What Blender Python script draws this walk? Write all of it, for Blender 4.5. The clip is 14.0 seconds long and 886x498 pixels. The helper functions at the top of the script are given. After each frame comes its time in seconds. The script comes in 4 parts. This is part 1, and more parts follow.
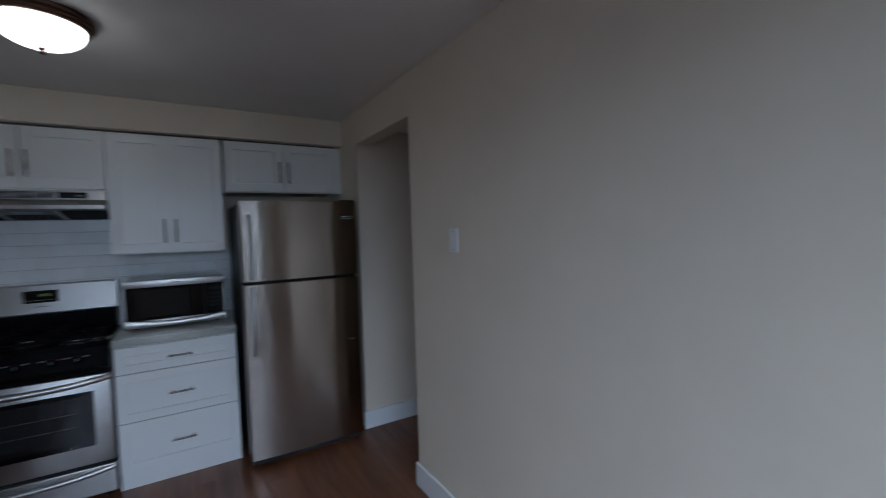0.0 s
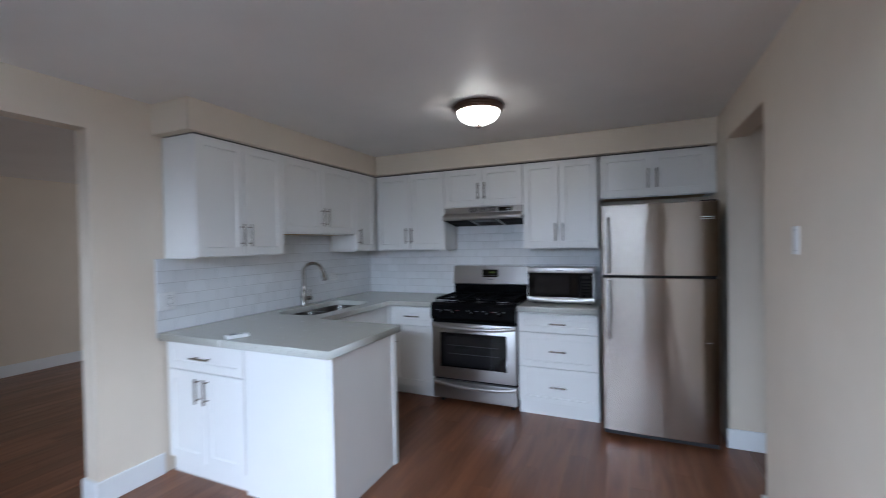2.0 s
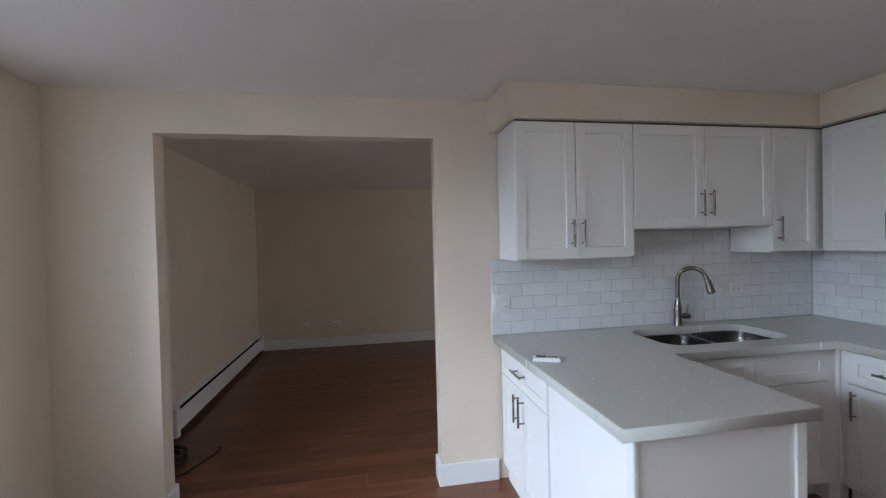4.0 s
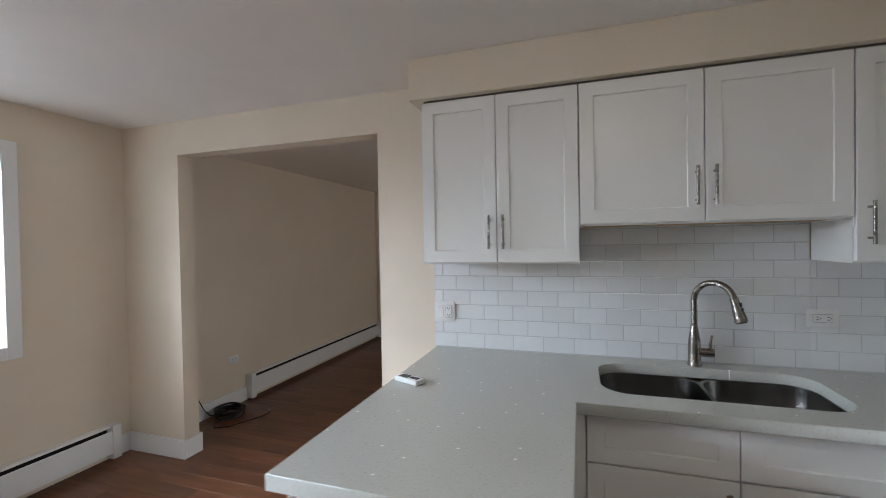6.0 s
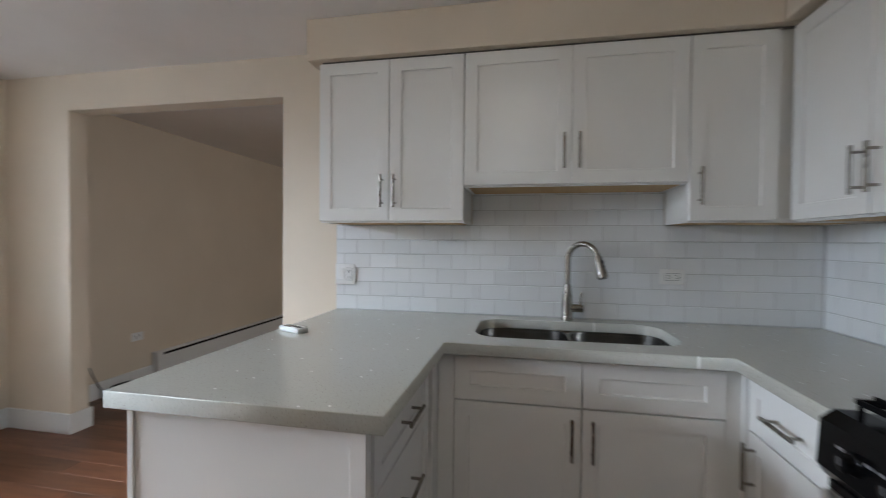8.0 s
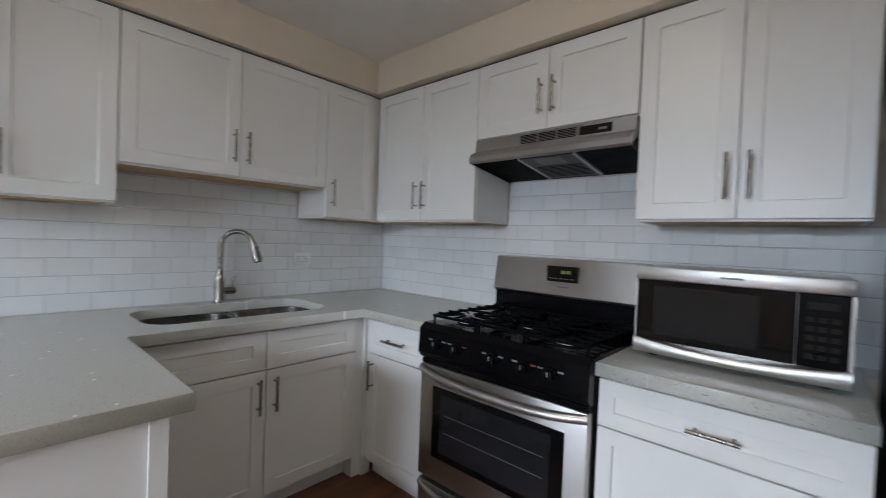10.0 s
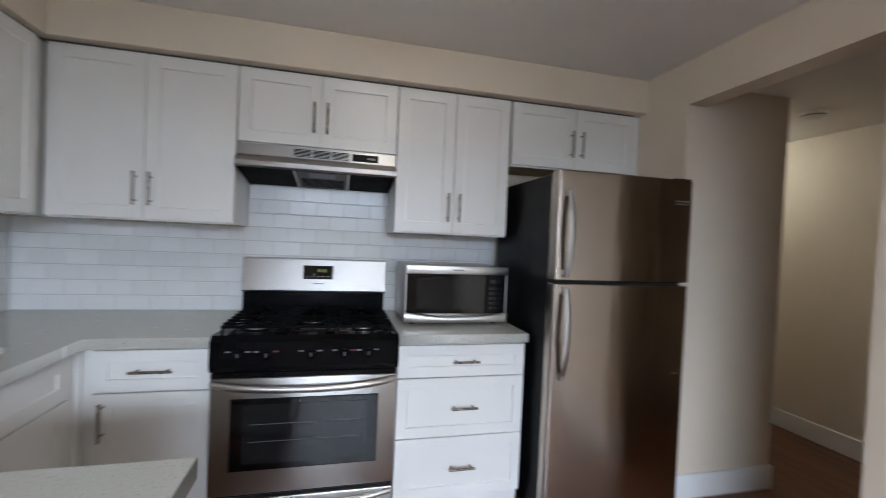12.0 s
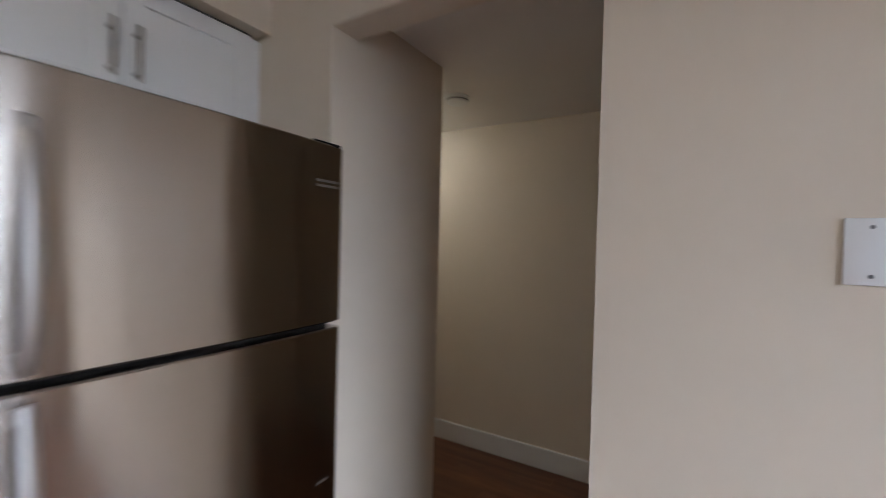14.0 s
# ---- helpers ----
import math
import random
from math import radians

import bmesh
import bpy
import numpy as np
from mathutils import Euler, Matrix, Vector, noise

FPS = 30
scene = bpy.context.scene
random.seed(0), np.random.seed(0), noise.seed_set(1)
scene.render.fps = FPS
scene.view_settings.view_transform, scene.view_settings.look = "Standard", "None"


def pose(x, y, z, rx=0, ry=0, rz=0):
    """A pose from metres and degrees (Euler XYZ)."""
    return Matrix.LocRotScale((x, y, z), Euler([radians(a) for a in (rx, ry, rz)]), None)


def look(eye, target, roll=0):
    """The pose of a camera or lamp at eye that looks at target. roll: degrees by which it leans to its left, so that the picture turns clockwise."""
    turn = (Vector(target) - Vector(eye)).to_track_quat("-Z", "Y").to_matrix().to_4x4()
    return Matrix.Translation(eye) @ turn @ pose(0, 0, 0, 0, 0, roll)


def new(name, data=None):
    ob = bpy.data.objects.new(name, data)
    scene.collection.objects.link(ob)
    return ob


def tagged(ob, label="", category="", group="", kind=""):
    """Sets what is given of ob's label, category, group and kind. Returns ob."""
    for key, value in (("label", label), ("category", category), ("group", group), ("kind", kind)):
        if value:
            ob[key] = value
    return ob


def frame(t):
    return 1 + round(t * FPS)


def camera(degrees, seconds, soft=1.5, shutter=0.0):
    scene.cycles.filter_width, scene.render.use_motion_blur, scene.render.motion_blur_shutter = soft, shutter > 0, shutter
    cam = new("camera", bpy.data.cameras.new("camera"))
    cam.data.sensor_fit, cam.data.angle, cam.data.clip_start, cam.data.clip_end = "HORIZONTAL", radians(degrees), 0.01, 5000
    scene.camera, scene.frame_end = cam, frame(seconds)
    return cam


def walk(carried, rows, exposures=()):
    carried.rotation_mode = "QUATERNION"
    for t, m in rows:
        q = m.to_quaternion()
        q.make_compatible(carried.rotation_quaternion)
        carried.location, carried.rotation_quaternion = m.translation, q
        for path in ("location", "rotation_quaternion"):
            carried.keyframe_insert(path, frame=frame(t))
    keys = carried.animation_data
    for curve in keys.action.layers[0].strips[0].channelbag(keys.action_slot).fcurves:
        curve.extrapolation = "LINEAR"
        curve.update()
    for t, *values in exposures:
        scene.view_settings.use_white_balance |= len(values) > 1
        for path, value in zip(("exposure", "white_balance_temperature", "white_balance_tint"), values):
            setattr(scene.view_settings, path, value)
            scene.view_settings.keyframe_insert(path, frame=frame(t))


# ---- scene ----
cam = camera(93.2, 14.0, soft=0.65, shutter=0.55)
PATH = [
    (0, (2.302, -3.671, 1.5), (3.346, -1.968, 1.404), -1.7),
    (0.5, (2.529, -3.804, 1.497), (3.0, -1.861, 1.442), -1.3),
    (1, (2.686, -3.898, 1.506), (2.661, -1.898, 1.46), -1.3),
    (1.5, (2.75, -3.988, 1.479), (2.351, -2.028, 1.445), -1.1),
    (2, (2.775, -4.131, 1.458), (1.966, -2.302, 1.431), -1.1),
    (2.5, (2.732, -4.149, 1.437), (1.509, -2.567, 1.409), -1.3),
    (3, (2.625, -3.921, 1.436), (0.964, -2.808, 1.407), -1.3),
    (3.5, (2.57, -3.608, 1.46), (0.666, -2.998, 1.432), -1.4),
    (4, (2.54, -3.176, 1.509), (0.571, -2.828, 1.476), -1.4),
    (4.2, (2.535, -2.993, 1.522), (0.552, -2.738, 1.486), -1.3),
    (6.3, (2.125, -1.521, 1.478), (0.248, -2.211, 1.453), -0.7),
    (6.5, (2.049, -1.452, 1.44), (0.183, -2.171, 1.416), -0.4),
    (7, (1.966, -1.334, 1.356), (0.116, -2.092, 1.328), -0.1),
    (7.5, (2.083, -1.324, 1.324), (0.212, -2.03, 1.29), 0.2),
    (8, (2.245, -1.366, 1.302), (0.282, -1.751, 1.268), 0.5),
    (8.5, (2.388, -1.488, 1.25), (0.39, -1.406, 1.211), 1.1),
    (9, (2.51, -1.63, 1.225), (0.605, -1.019, 1.211), 1.5),
    (9.2, (2.557, -1.685, 1.238), (0.722, -0.89, 1.214), 1.6),
    (11.3, (1.93, -2.47, 1.335), (1.785, -0.475, 1.305), 2.4),
    (11.5, (1.83, -2.494, 1.341), (1.855, -0.494, 1.311), 2.4),
    (12, (1.624, -2.571, 1.363), (2.102, -0.63, 1.32), 2.5),
    (12.5, (1.567, -2.478, 1.345), (2.565, -0.744, 1.338), 2.0),
    (13, (1.815, -2.331, 1.377), (3.091, -0.791, 1.356), 2.3),
    (13.5, (2.065, -2.065, 1.399), (3.508, -0.68, 1.402), 1.6),
    (13.8, (2.275, -1.868, 1.438), (3.858, -0.645, 1.421), 1.7),
    (14, (2.422, -1.731, 1.439), (4.13, -0.69, 1.411), 1.5),
]
walk(cam, [(t, look(e, a, r)) for t, e, a, r in PATH],
     exposures=[(0.0, -1.55, 5300, 5), (0.5, -1.25, 5350, 5.5), (1.0, -0.75, 5400, 5.5), (1.5, -0.48, 5450, 6.5), (3.0, -0.45, 5750, 8), (4.2, -0.4, 5850, 7.5),
                (6.3, 0.02, 6150, 6), (9.2, -0.2, 6200, 6.5), (11.3, 0.03, 6150, 7.5), (13.0, 0.05, 6050, 9), (14.0, 0.13, 6000, 10.5)])

# ---- plan, in metres: sink wall at x = 0, range wall at y = 0 ----
CEIL = 2.38
EAST = 3.405         # wall with the passage to the hall
SOUTH = -4.86        # window wall
SOUTH_L = -4.77      # the same wall in the living room, a little thicker
FAR = -3.86          # far wall of the living room
HALL = 5.07
TOP = 0.915          # worktop
WIN = (0.70, 2.95, 0.93, 2.07)   # window opening: x0, x1, z0, z1

# ---- light ----
world = bpy.data.worlds.new("world")
scene.world = world
world.use_nodes = True
wn = world.node_tree.nodes
sky = wn.new("ShaderNodeTexSky")
sky.sky_type, sky.sun_disc = "NISHITA", False
sky.sun_elevation, sky.sun_rotation = radians(40), radians(0)
world.node_tree.links.new(sky.outputs[0], wn["Background"].inputs[0])
wn["Background"].inputs[1].default_value = 0.05

sun = new("sun", bpy.data.lights.new("sun", "SUN"))
sun.data.energy, sun.data.angle, sun.data.color = 0.8, radians(12), (1.0, 0.96, 0.9)
sun.matrix_world = look((0, 10, 10), (0, 0, 0))



def daylight(x, y, z, w, h, yaw, dip, watts, spread, colour=(0.77, 0.86, 1.0)):
    """An area lamp that stands in for daylight at a window."""
    d = new("window_daylight", bpy.data.lights.new("window_daylight", "AREA"))
    d.data.shape, d.data.size, d.data.size_y = "RECTANGLE", w, h
    d.data.energy, d.data.color, d.data.spread = watts, colour, radians(spread)
    d.matrix_world = pose(x, y, z, 90 - dip, 0, yaw)


WX, WZ = (WIN[0] + WIN[1]) / 2, (WIN[2] + WIN[3]) / 2
# a lamp outdoors for the sky above assumed houses, through the kitchen window
daylight(WX - 0.7, SOUTH - 2.2, 2.74, 7.0, 1.5, 0, 18, 1020, 180)
# weak added lamp in the opening, in place of light off the ground
daylight(WX, SOUTH - 0.115, WZ, 2.1, 1.0, 0, 0, 3, 180)
# added lamp in the assumed living room window, out of view
daylight(-2.15, 0.90, 1.4, 1.7, 1.1, 180, 10, 20, 170, (0.96, 0.93, 0.9))


# ---- materials ----
def material(name, colour=(0.8, 0.8, 0.8), rough=0.5, metal=0.0, emit=0.0):
    m = bpy.data.materials.new(name)
    m.use_nodes = True
    p = m.node_tree.nodes["Principled BSDF"]
    p.inputs["Base Color"].default_value = (*colour, 1)
    p.inputs["Roughness"].default_value = rough
    p.inputs["Metallic"].default_value = metal
    if emit:
        p.inputs["Emission Color"].default_value = (*colour, 1)
        p.inputs["Emission Strength"].default_value = emit
    return m


def node(m, kind, **values):
    n = m.node_tree.nodes.new(kind)
    for key, value in values.items():
        n.inputs[key].default_value = value
    return n


def link(m, a, out, b, into):
    m.node_tree.links.new(a.outputs[out], b.inputs[into])


def coords(m, scale=(1, 1, 1)):
    tc, mp = node(m, "ShaderNodeTexCoord"), node(m, "ShaderNodeMapping")
    mp.inputs["Scale"].default_value = scale
    link(m, tc, "Object", mp, "Vector")
    return mp


def ramp(m, stops):
    r = node(m, "ShaderNodeValToRGB")
    r.color_ramp.elements[0].position, r.color_ramp.elements[0].color = stops[0][0], (*stops[0][1], 1)
    r.color_ramp.elements[1].position, r.color_ramp.elements[1].color = stops[-1][0], (*stops[-1][1], 1)
    for at, colour in stops[1:-1]:
        r.color_ramp.elements.new(at).color = (*colour, 1)
    return r


def noise_of(m, mp, scale, detail=3.0, rough=0.55):
    n = node(m, "ShaderNodeTexNoise", Scale=scale, Detail=detail, Roughness=rough)
    link(m, mp, "Vector", n, "Vector")
    return n


def bump(m, source, out, strength, distance):
    b = node(m, "ShaderNodeBump", Strength=strength, Distance=distance)
    link(m, source, out, b, "Height")
    link(m, b, "Normal", m.node_tree.nodes["Principled BSDF"], "Normal")
    return b


def painted(name, colour, rough, grain=220.0, depth=0.0006, mottle=0.04, strength=0.35):
    """Rolled or sprayed paint: faint mottling in the tone and a fine texture in the surface."""
    m = material(name, colour, rough)
    p = m.node_tree.nodes["Principled BSDF"]
    mp = coords(m)
    big = noise_of(m, mp, 1.7, 4)
    c = ramp(m, [(0.3, tuple(v * (1 - mottle) for v in colour)), (0.7, tuple(min(1, v * (1 + mottle * 0.6)) for v in colour))])
    link(m, big, "Fac", c, "Fac")
    link(m, c, "Color", p, "Base Color")
    fine = noise_of(m, mp, grain, 2)
    bump(m, fine, "Fac", strength, depth)
    mid = noise_of(m, mp, 9, 3)
    rr = ramp(m, [(0.3, (rough * 0.88,) * 3), (0.7, (min(1, rough * 1.1),) * 3)])
    link(m, mid, "Fac", rr, "Fac")
    link(m, rr, "Color", p, "Roughness")
    return m


def brushed(name, colour, rough, scale=(2, 2, 320), spread=0.3):
    """Brushed metal, its grain along the axis with the small scale."""
    m = material(name, colour, rough, 1.0)
    p = m.node_tree.nodes["Principled BSDF"]
    mp = coords(m, scale)
    n = noise_of(m, mp, 1.0, 4)
    rr = ramp(m, [(0.25, (rough * (1 - spread),) * 3), (0.75, (rough * (1 + spread),) * 3)])
    link(m, n, "Fac", rr, "Fac")
    link(m, rr, "Color", p, "Roughness")
    return m


WALL = painted("cream_wall_paint", (0.72, 0.625, 0.505), 0.62, 160, 0.0008)
CEILING = painted("white_ceiling_paint", (0.80, 0.765, 0.73), 0.5, 120, 0.0012)
TRIM = painted("white_trim_paint", (0.78, 0.78, 0.77), 0.35, 90, 0.0003, 0.02, 0.2)
CABINET = painted("white_cabinet_paint", (0.80, 0.79, 0.765), 0.33, 60, 0.0002, 0.02, 0.15)
RAW = painted("unfinished_birch", (0.55, 0.36, 0.17), 0.6, 80, 0.0004, 0.15)
# dark tone stands in for the shade above the wall cabinets
GAP_SHADE = material("painted_gap_shade", (0.12, 0.11, 0.10), 0.8)
# near-black colour puts in the shade of gaps, slots and heater insides
GAP = material("shaded_gap", (0.012, 0.011, 0.010), 0.9)
STEEL = brushed("brushed_stainless", (0.45, 0.43, 0.41), 0.34, (0.5, 70, 70), 0.025)
STEEL_SOFT = brushed("satin_stainless_trim", (0.62, 0.60, 0.58), 0.34, (30, 30, 30), 0.06)
FRIDGE_STEEL = brushed("fridge_stainless", (0.42, 0.37, 0.325), 0.2, (120, 120, 0.5), 0.05)
SINK_STEEL = brushed("sink_stainless", (0.23, 0.215, 0.20), 0.22, (20, 20, 20), 0.06)
NICKEL = brushed("brushed_nickel", (0.29, 0.265, 0.235), 0.27, (25, 25, 25), 0.06)
BRONZE = brushed("oiled_bronze", (0.16, 0.10, 0.075), 0.4, (25, 25, 25), 0.1)
ENAMEL = painted("black_enamel", (0.0035, 0.0035, 0.004), 0.18, 40, 0.0002, 0.2, 0.1)
IRON = painted("cast_iron", (0.004, 0.004, 0.0045), 0.62, 300, 0.0006, 0.2)
SIDE = painted("black_textured_steel", (0.006, 0.006, 0.007), 0.42, 420, 0.0005, 0.2, 0.6)
GLASS_BLACK = material("dark_oven_glass", (0.002, 0.002, 0.0025), 0.05)
SMOKED = material("smoked_oven_window", (0.012, 0.012, 0.013), 0.08)
PLASTIC = painted("white_plastic", (0.80, 0.80, 0.79), 0.35, 30, 0.0001, 0.01, 0.1)
RUBBER = material("black_rubber", (0.012, 0.012, 0.013), 0.55)
INK = material("grey_print", (0.18, 0.18, 0.185), 0.5)
FILTER = material("dark_grey_filter", (0.055, 0.053, 0.05), 0.45)
SMOKED_BAR = material("dim_rack_wire", (0.10, 0.10, 0.105), 0.4)
RED = material("red_print", (0.13, 0.02, 0.02), 0.5)
DIGIT = material("green_display_digits", (0.17, 0.24, 0.03), 0.5, 0, 0.12)
SHADE = material("lit_frosted_glass", (1.0, 0.91, 0.78), 0.35, 0, 19.0)
HALL_SHADE = material("lit_hall_glass", (0.97, 0.95, 0.83), 0.35, 0, 19.0)
GROUT = painted("pale_grout", (0.53, 0.53, 0.53), 0.85, 500, 0.0005)
DARK_GROUND = painted("dark_outdoor_ground", (0.055, 0.065, 0.03), 0.9, 60, 0.01, 0.3)
CONCRETE = painted("concrete_slab", (0.32, 0.31, 0.29), 0.9, 80, 0.001)


def anisotropic(m, amount):
    """Stretch the reflections upright, across a level brushing."""
    p = m.node_tree.nodes["Principled BSDF"]
    tan = node(m, "ShaderNodeTangent")
    tan.direction_type, tan.axis = "RADIAL", "Z"
    link(m, tan, "Tangent", p, "Tangent")
    p.inputs["Anisotropic"].default_value = amount
    p.inputs["Anisotropic Rotation"].default_value = 0.25


anisotropic(FRIDGE_STEEL, 0.95)
bump(FRIDGE_STEEL, noise_of(FRIDGE_STEEL, coords(FRIDGE_STEEL, (9, 9, 1.6)), 1.0, 1), "Fac", 0.5, 0.006)
anisotropic(STEEL, 0.7)


def tile_glaze():
    m = material("white_tile_glaze", (0.76, 0.77, 0.78), 0.13)
    p = m.node_tree.nodes["Principled BSDF"]
    info, mp = node(m, "ShaderNodeObjectInfo"), coords(m)
    c = ramp(m, [(0.0, (0.735, 0.745, 0.75)), (1.0, (0.79, 0.80, 0.81))])
    link(m, info, "Random", c, "Fac")
    link(m, c, "Color", p, "Base Color")
    bump(m, noise_of(m, mp, 14, 1), "Fac", 0.12, 0.004)
    return m


def quartz():
    m = material("speckled_quartz", (0.55, 0.54, 0.5), 0.16)
    p = m.node_tree.nodes["Principled BSDF"]
    mp = coords(m)
    base = noise_of(m, mp, 130, 4, 0.6)
    c = ramp(m, [(0.35, (0.505, 0.505, 0.46)), (0.52, (0.53, 0.53, 0.485)), (0.7, (0.55, 0.55, 0.51))])
    link(m, base, "Fac", c, "Fac")
    streak = noise_of(m, coords(m, (95, 230, 200)), 1.0, 2)
    k = ramp(m, [(0.65, (0, 0, 0)), (0.70, (1, 1, 1))])
    link(m, streak, "Fac", k, "Fac")
    mix = node(m, "ShaderNodeMix")
    mix.data_type = "RGBA"
    link(m, k, "Color", mix, "Factor")
    m.node_tree.links.new(c.outputs["Color"], mix.inputs[6])
    mix.inputs[7].default_value = (0.31, 0.29, 0.245, 1)
    # mirror chips, their glints painted as near-white dots
    v = node(m, "ShaderNodeTexVoronoi", Scale=6.5)
    v.voronoi_dimensions = "2D"
    link(m, mp, "Vector", v, "Vector")
    chip_glint = ramp(m, [(0.021, (1, 1, 1)), (0.027, (0, 0, 0))])
    link(m, v, "Distance", chip_glint, "Fac")
    mix2 = node(m, "ShaderNodeMix")
    mix2.data_type = "RGBA"
    link(m, chip_glint, "Color", mix2, "Factor")
    m.node_tree.links.new(mix.outputs[2], mix2.inputs[6])
    mix2.inputs[7].default_value = (0.95, 0.95, 0.93, 1)
    m.node_tree.links.new(mix2.outputs[2], p.inputs["Base Color"])
    return m


def wood_floor():
    m = material("red_brown_wood_floor", (0.1, 0.04, 0.02), 0.3)
    p = m.node_tree.nodes["Principled BSDF"]
    info, tc = node(m, "ShaderNodeObjectInfo"), node(m, "ShaderNodeTexCoord")
    shift = node(m, "ShaderNodeVectorMath")
    shift.operation = "MULTIPLY_ADD"
    shift.inputs[1].default_value = (1, 1, 1)
    comb = node(m, "ShaderNodeCombineXYZ")
    by = node(m, "ShaderNodeMath")
    by.operation, by.inputs[1].default_value = "MULTIPLY", 37.0
    link(m, info, "Random", by, 0)
    for axis in "XYZ":
        link(m, by, 0, comb, axis)
    link(m, tc, "Object", shift, 0)
    link(m, comb, 0, shift, 2)
    mp = node(m, "ShaderNodeMapping")
    mp.inputs["Scale"].default_value = (1.5, 16, 16)
    link(m, shift, 0, mp, "Vector")
    grain = noise_of(m, mp, 1.0, 6, 0.62)
    grain.inputs["Distortion"].default_value = 0.6
    c = ramp(m, [(0.28, (0.096, 0.035, 0.016)), (0.5, (0.150, 0.057, 0.026)), (0.75, (0.207, 0.086, 0.041))])
    link(m, grain, "Fac", c, "Fac")
    tone = node(m, "ShaderNodeHueSaturation")
    val = node(m, "ShaderNodeMapRange")
    val.inputs["To Min"].default_value, val.inputs["To Max"].default_value = 0.82, 1.18
    link(m, info, "Random", val, "Value")
    link(m, val, 0, tone, "Value")
    link(m, c, "Color", tone, "Color")
    link(m, tone, 0, p, "Base Color")
    rr = ramp(m, [(0.3, (0.37,) * 3), (0.7, (0.28,) * 3)])
    link(m, grain, "Fac", rr, "Fac")
    link(m, rr, "Color", p, "Roughness")
    bump(m, grain, "Fac", 0.12, 0.001)
    return m


for m in (ENAMEL, IRON, SIDE):
    m.node_tree.nodes["Principled BSDF"].inputs["Specular IOR Level"].default_value = 0.14

IRON.node_tree.nodes["Principled BSDF"].inputs["Specular IOR Level"].default_value = 0.05

TILE, QUARTZ, WOOD = tile_glaze(), quartz(), wood_floor()
PANE = material("window_glass", (1, 1, 1), 0.0)
PANE.node_tree.nodes["Principled BSDF"].inputs["Transmission Weight"].default_value = 1.0


# ---- mesh helpers ----
def box(bm, x0, y0, z0, x1, y1, z1, bev=0.0, seg=2):
    vs = [bm.verts.new((x, y, z)) for x in (x0, x1) for y in (y0, y1) for z in (z0, z1)]
    quads = ((0, 1, 3, 2), (4, 6, 7, 5), (0, 4, 5, 1), (2, 3, 7, 6), (0, 2, 6, 4), (1, 5, 7, 3))
    fs = [bm.faces.new([vs[i] for i in q]) for q in quads]
    if bev:
        edges = list({e for f in fs for e in f.edges})
        bmesh.ops.bevel(bm, geom=edges, offset=bev, segments=seg, affect="EDGES", profile=0.5)
    return vs


def ring(bm, centre, u, v, r, seg):
    return [bm.verts.new(centre + r * (math.cos(a) * u + math.sin(a) * v)) for a in (2 * math.pi * i / seg for i in range(seg))]


def skin(bm, rings, closed_ends=True):
    for a, b in zip(rings, rings[1:]):
        n = len(a)
        for i in range(n):
            bm.faces.new((a[i], a[(i + 1) % n], b[(i + 1) % n], b[i]))
    if closed_ends:
        bm.faces.new(rings[0][::-1])
        bm.faces.new(rings[-1])


def tube(bm, points, radii, seg=12):
    """A round bar through the points; radii is one number or one for each point."""
    pts = [Vector(p) for p in points]
    rs = radii if isinstance(radii, (list, tuple)) else [radii] * len(pts)
    rings, u = [], None
    for i, p in enumerate(pts):
        d = (pts[min(i + 1, len(pts) - 1)] - pts[max(i - 1, 0)]).normalized()
        if u is None:
            u = d.orthogonal().normalized()
        u = (u - d * u.dot(d)).normalized()
        rings.append(ring(bm, p, u, d.cross(u), rs[i], seg))
    skin(bm, rings)


def lathe(bm, profile, centre=(0, 0, 0), seg=40):
    """A turned body from (radius, height) pairs, bottom to top or the other way."""
    c = Vector(centre)
    rings = [ring(bm, c + Vector((0, 0, z)), Vector((1, 0, 0)), Vector((0, 1, 0)), max(r, 0.0005), seg) for r, z in profile]
    skin(bm, rings)


def finish(bm, smooth):
    bmesh.ops.recalc_face_normals(bm, faces=bm.faces[:])
    me = bpy.data.meshes.new("mesh")
    bm.to_mesh(me)
    bm.free()
    if smooth:
        me.shade_smooth()
        me.set_sharp_from_angle(angle=radians(35))
    return me


def part(name, bm, mat, parent=None, label="", smooth=False):
    me = finish(bm, smooth)
    me.name = name
    me.materials.append(mat)
    ob = new(name, me)
    if parent:
        ob.parent = parent
    if label:
        tagged(ob, label)
    return ob


def thing(name, m, label, category, group=""):
    ob = new(name)
    ob.empty_display_size = 0.1
    ob.matrix_world = m
    return tagged(ob, label, category, group)


def boxes(name, mat, parent, *specs, bev=0.0, label="", smooth=False):
    bm = bmesh.new()
    for s in specs:
        box(bm, *s, bev=bev)
    return part(name, bm, mat, parent, label, smooth)


def structure(name, mat, label, category, *specs, bev=0.0):
    ob = boxes(name, mat, None, *specs, bev=bev)
    return tagged(ob, label, category, kind="structure")


# ---- walls, floor, ceiling ----
T = 0.12
structure("wall_west", WALL, "cream painted wall behind the sink with a wide opening", "wall",
          (-T, -4.325, 2.145, 0, -2.77, CEIL), (-T, -2.77, 0, 0, 0.0, CEIL), (-T, SOUTH, 0, 0, -4.325, CEIL))
structure("wall_north", WALL, "cream painted wall behind the range", "wall", (-T, 0, 0, EAST + T, T, CEIL))
structure("wall_east", WALL, "plain cream painted wall with a passage to the hall", "wall",
          (EAST, SOUTH, 0, EAST + T, -1.535, CEIL), (EAST, -1.535, 2.143, EAST + T, -0.685, CEIL), (EAST, -0.685, 0, EAST + T, 0, CEIL))
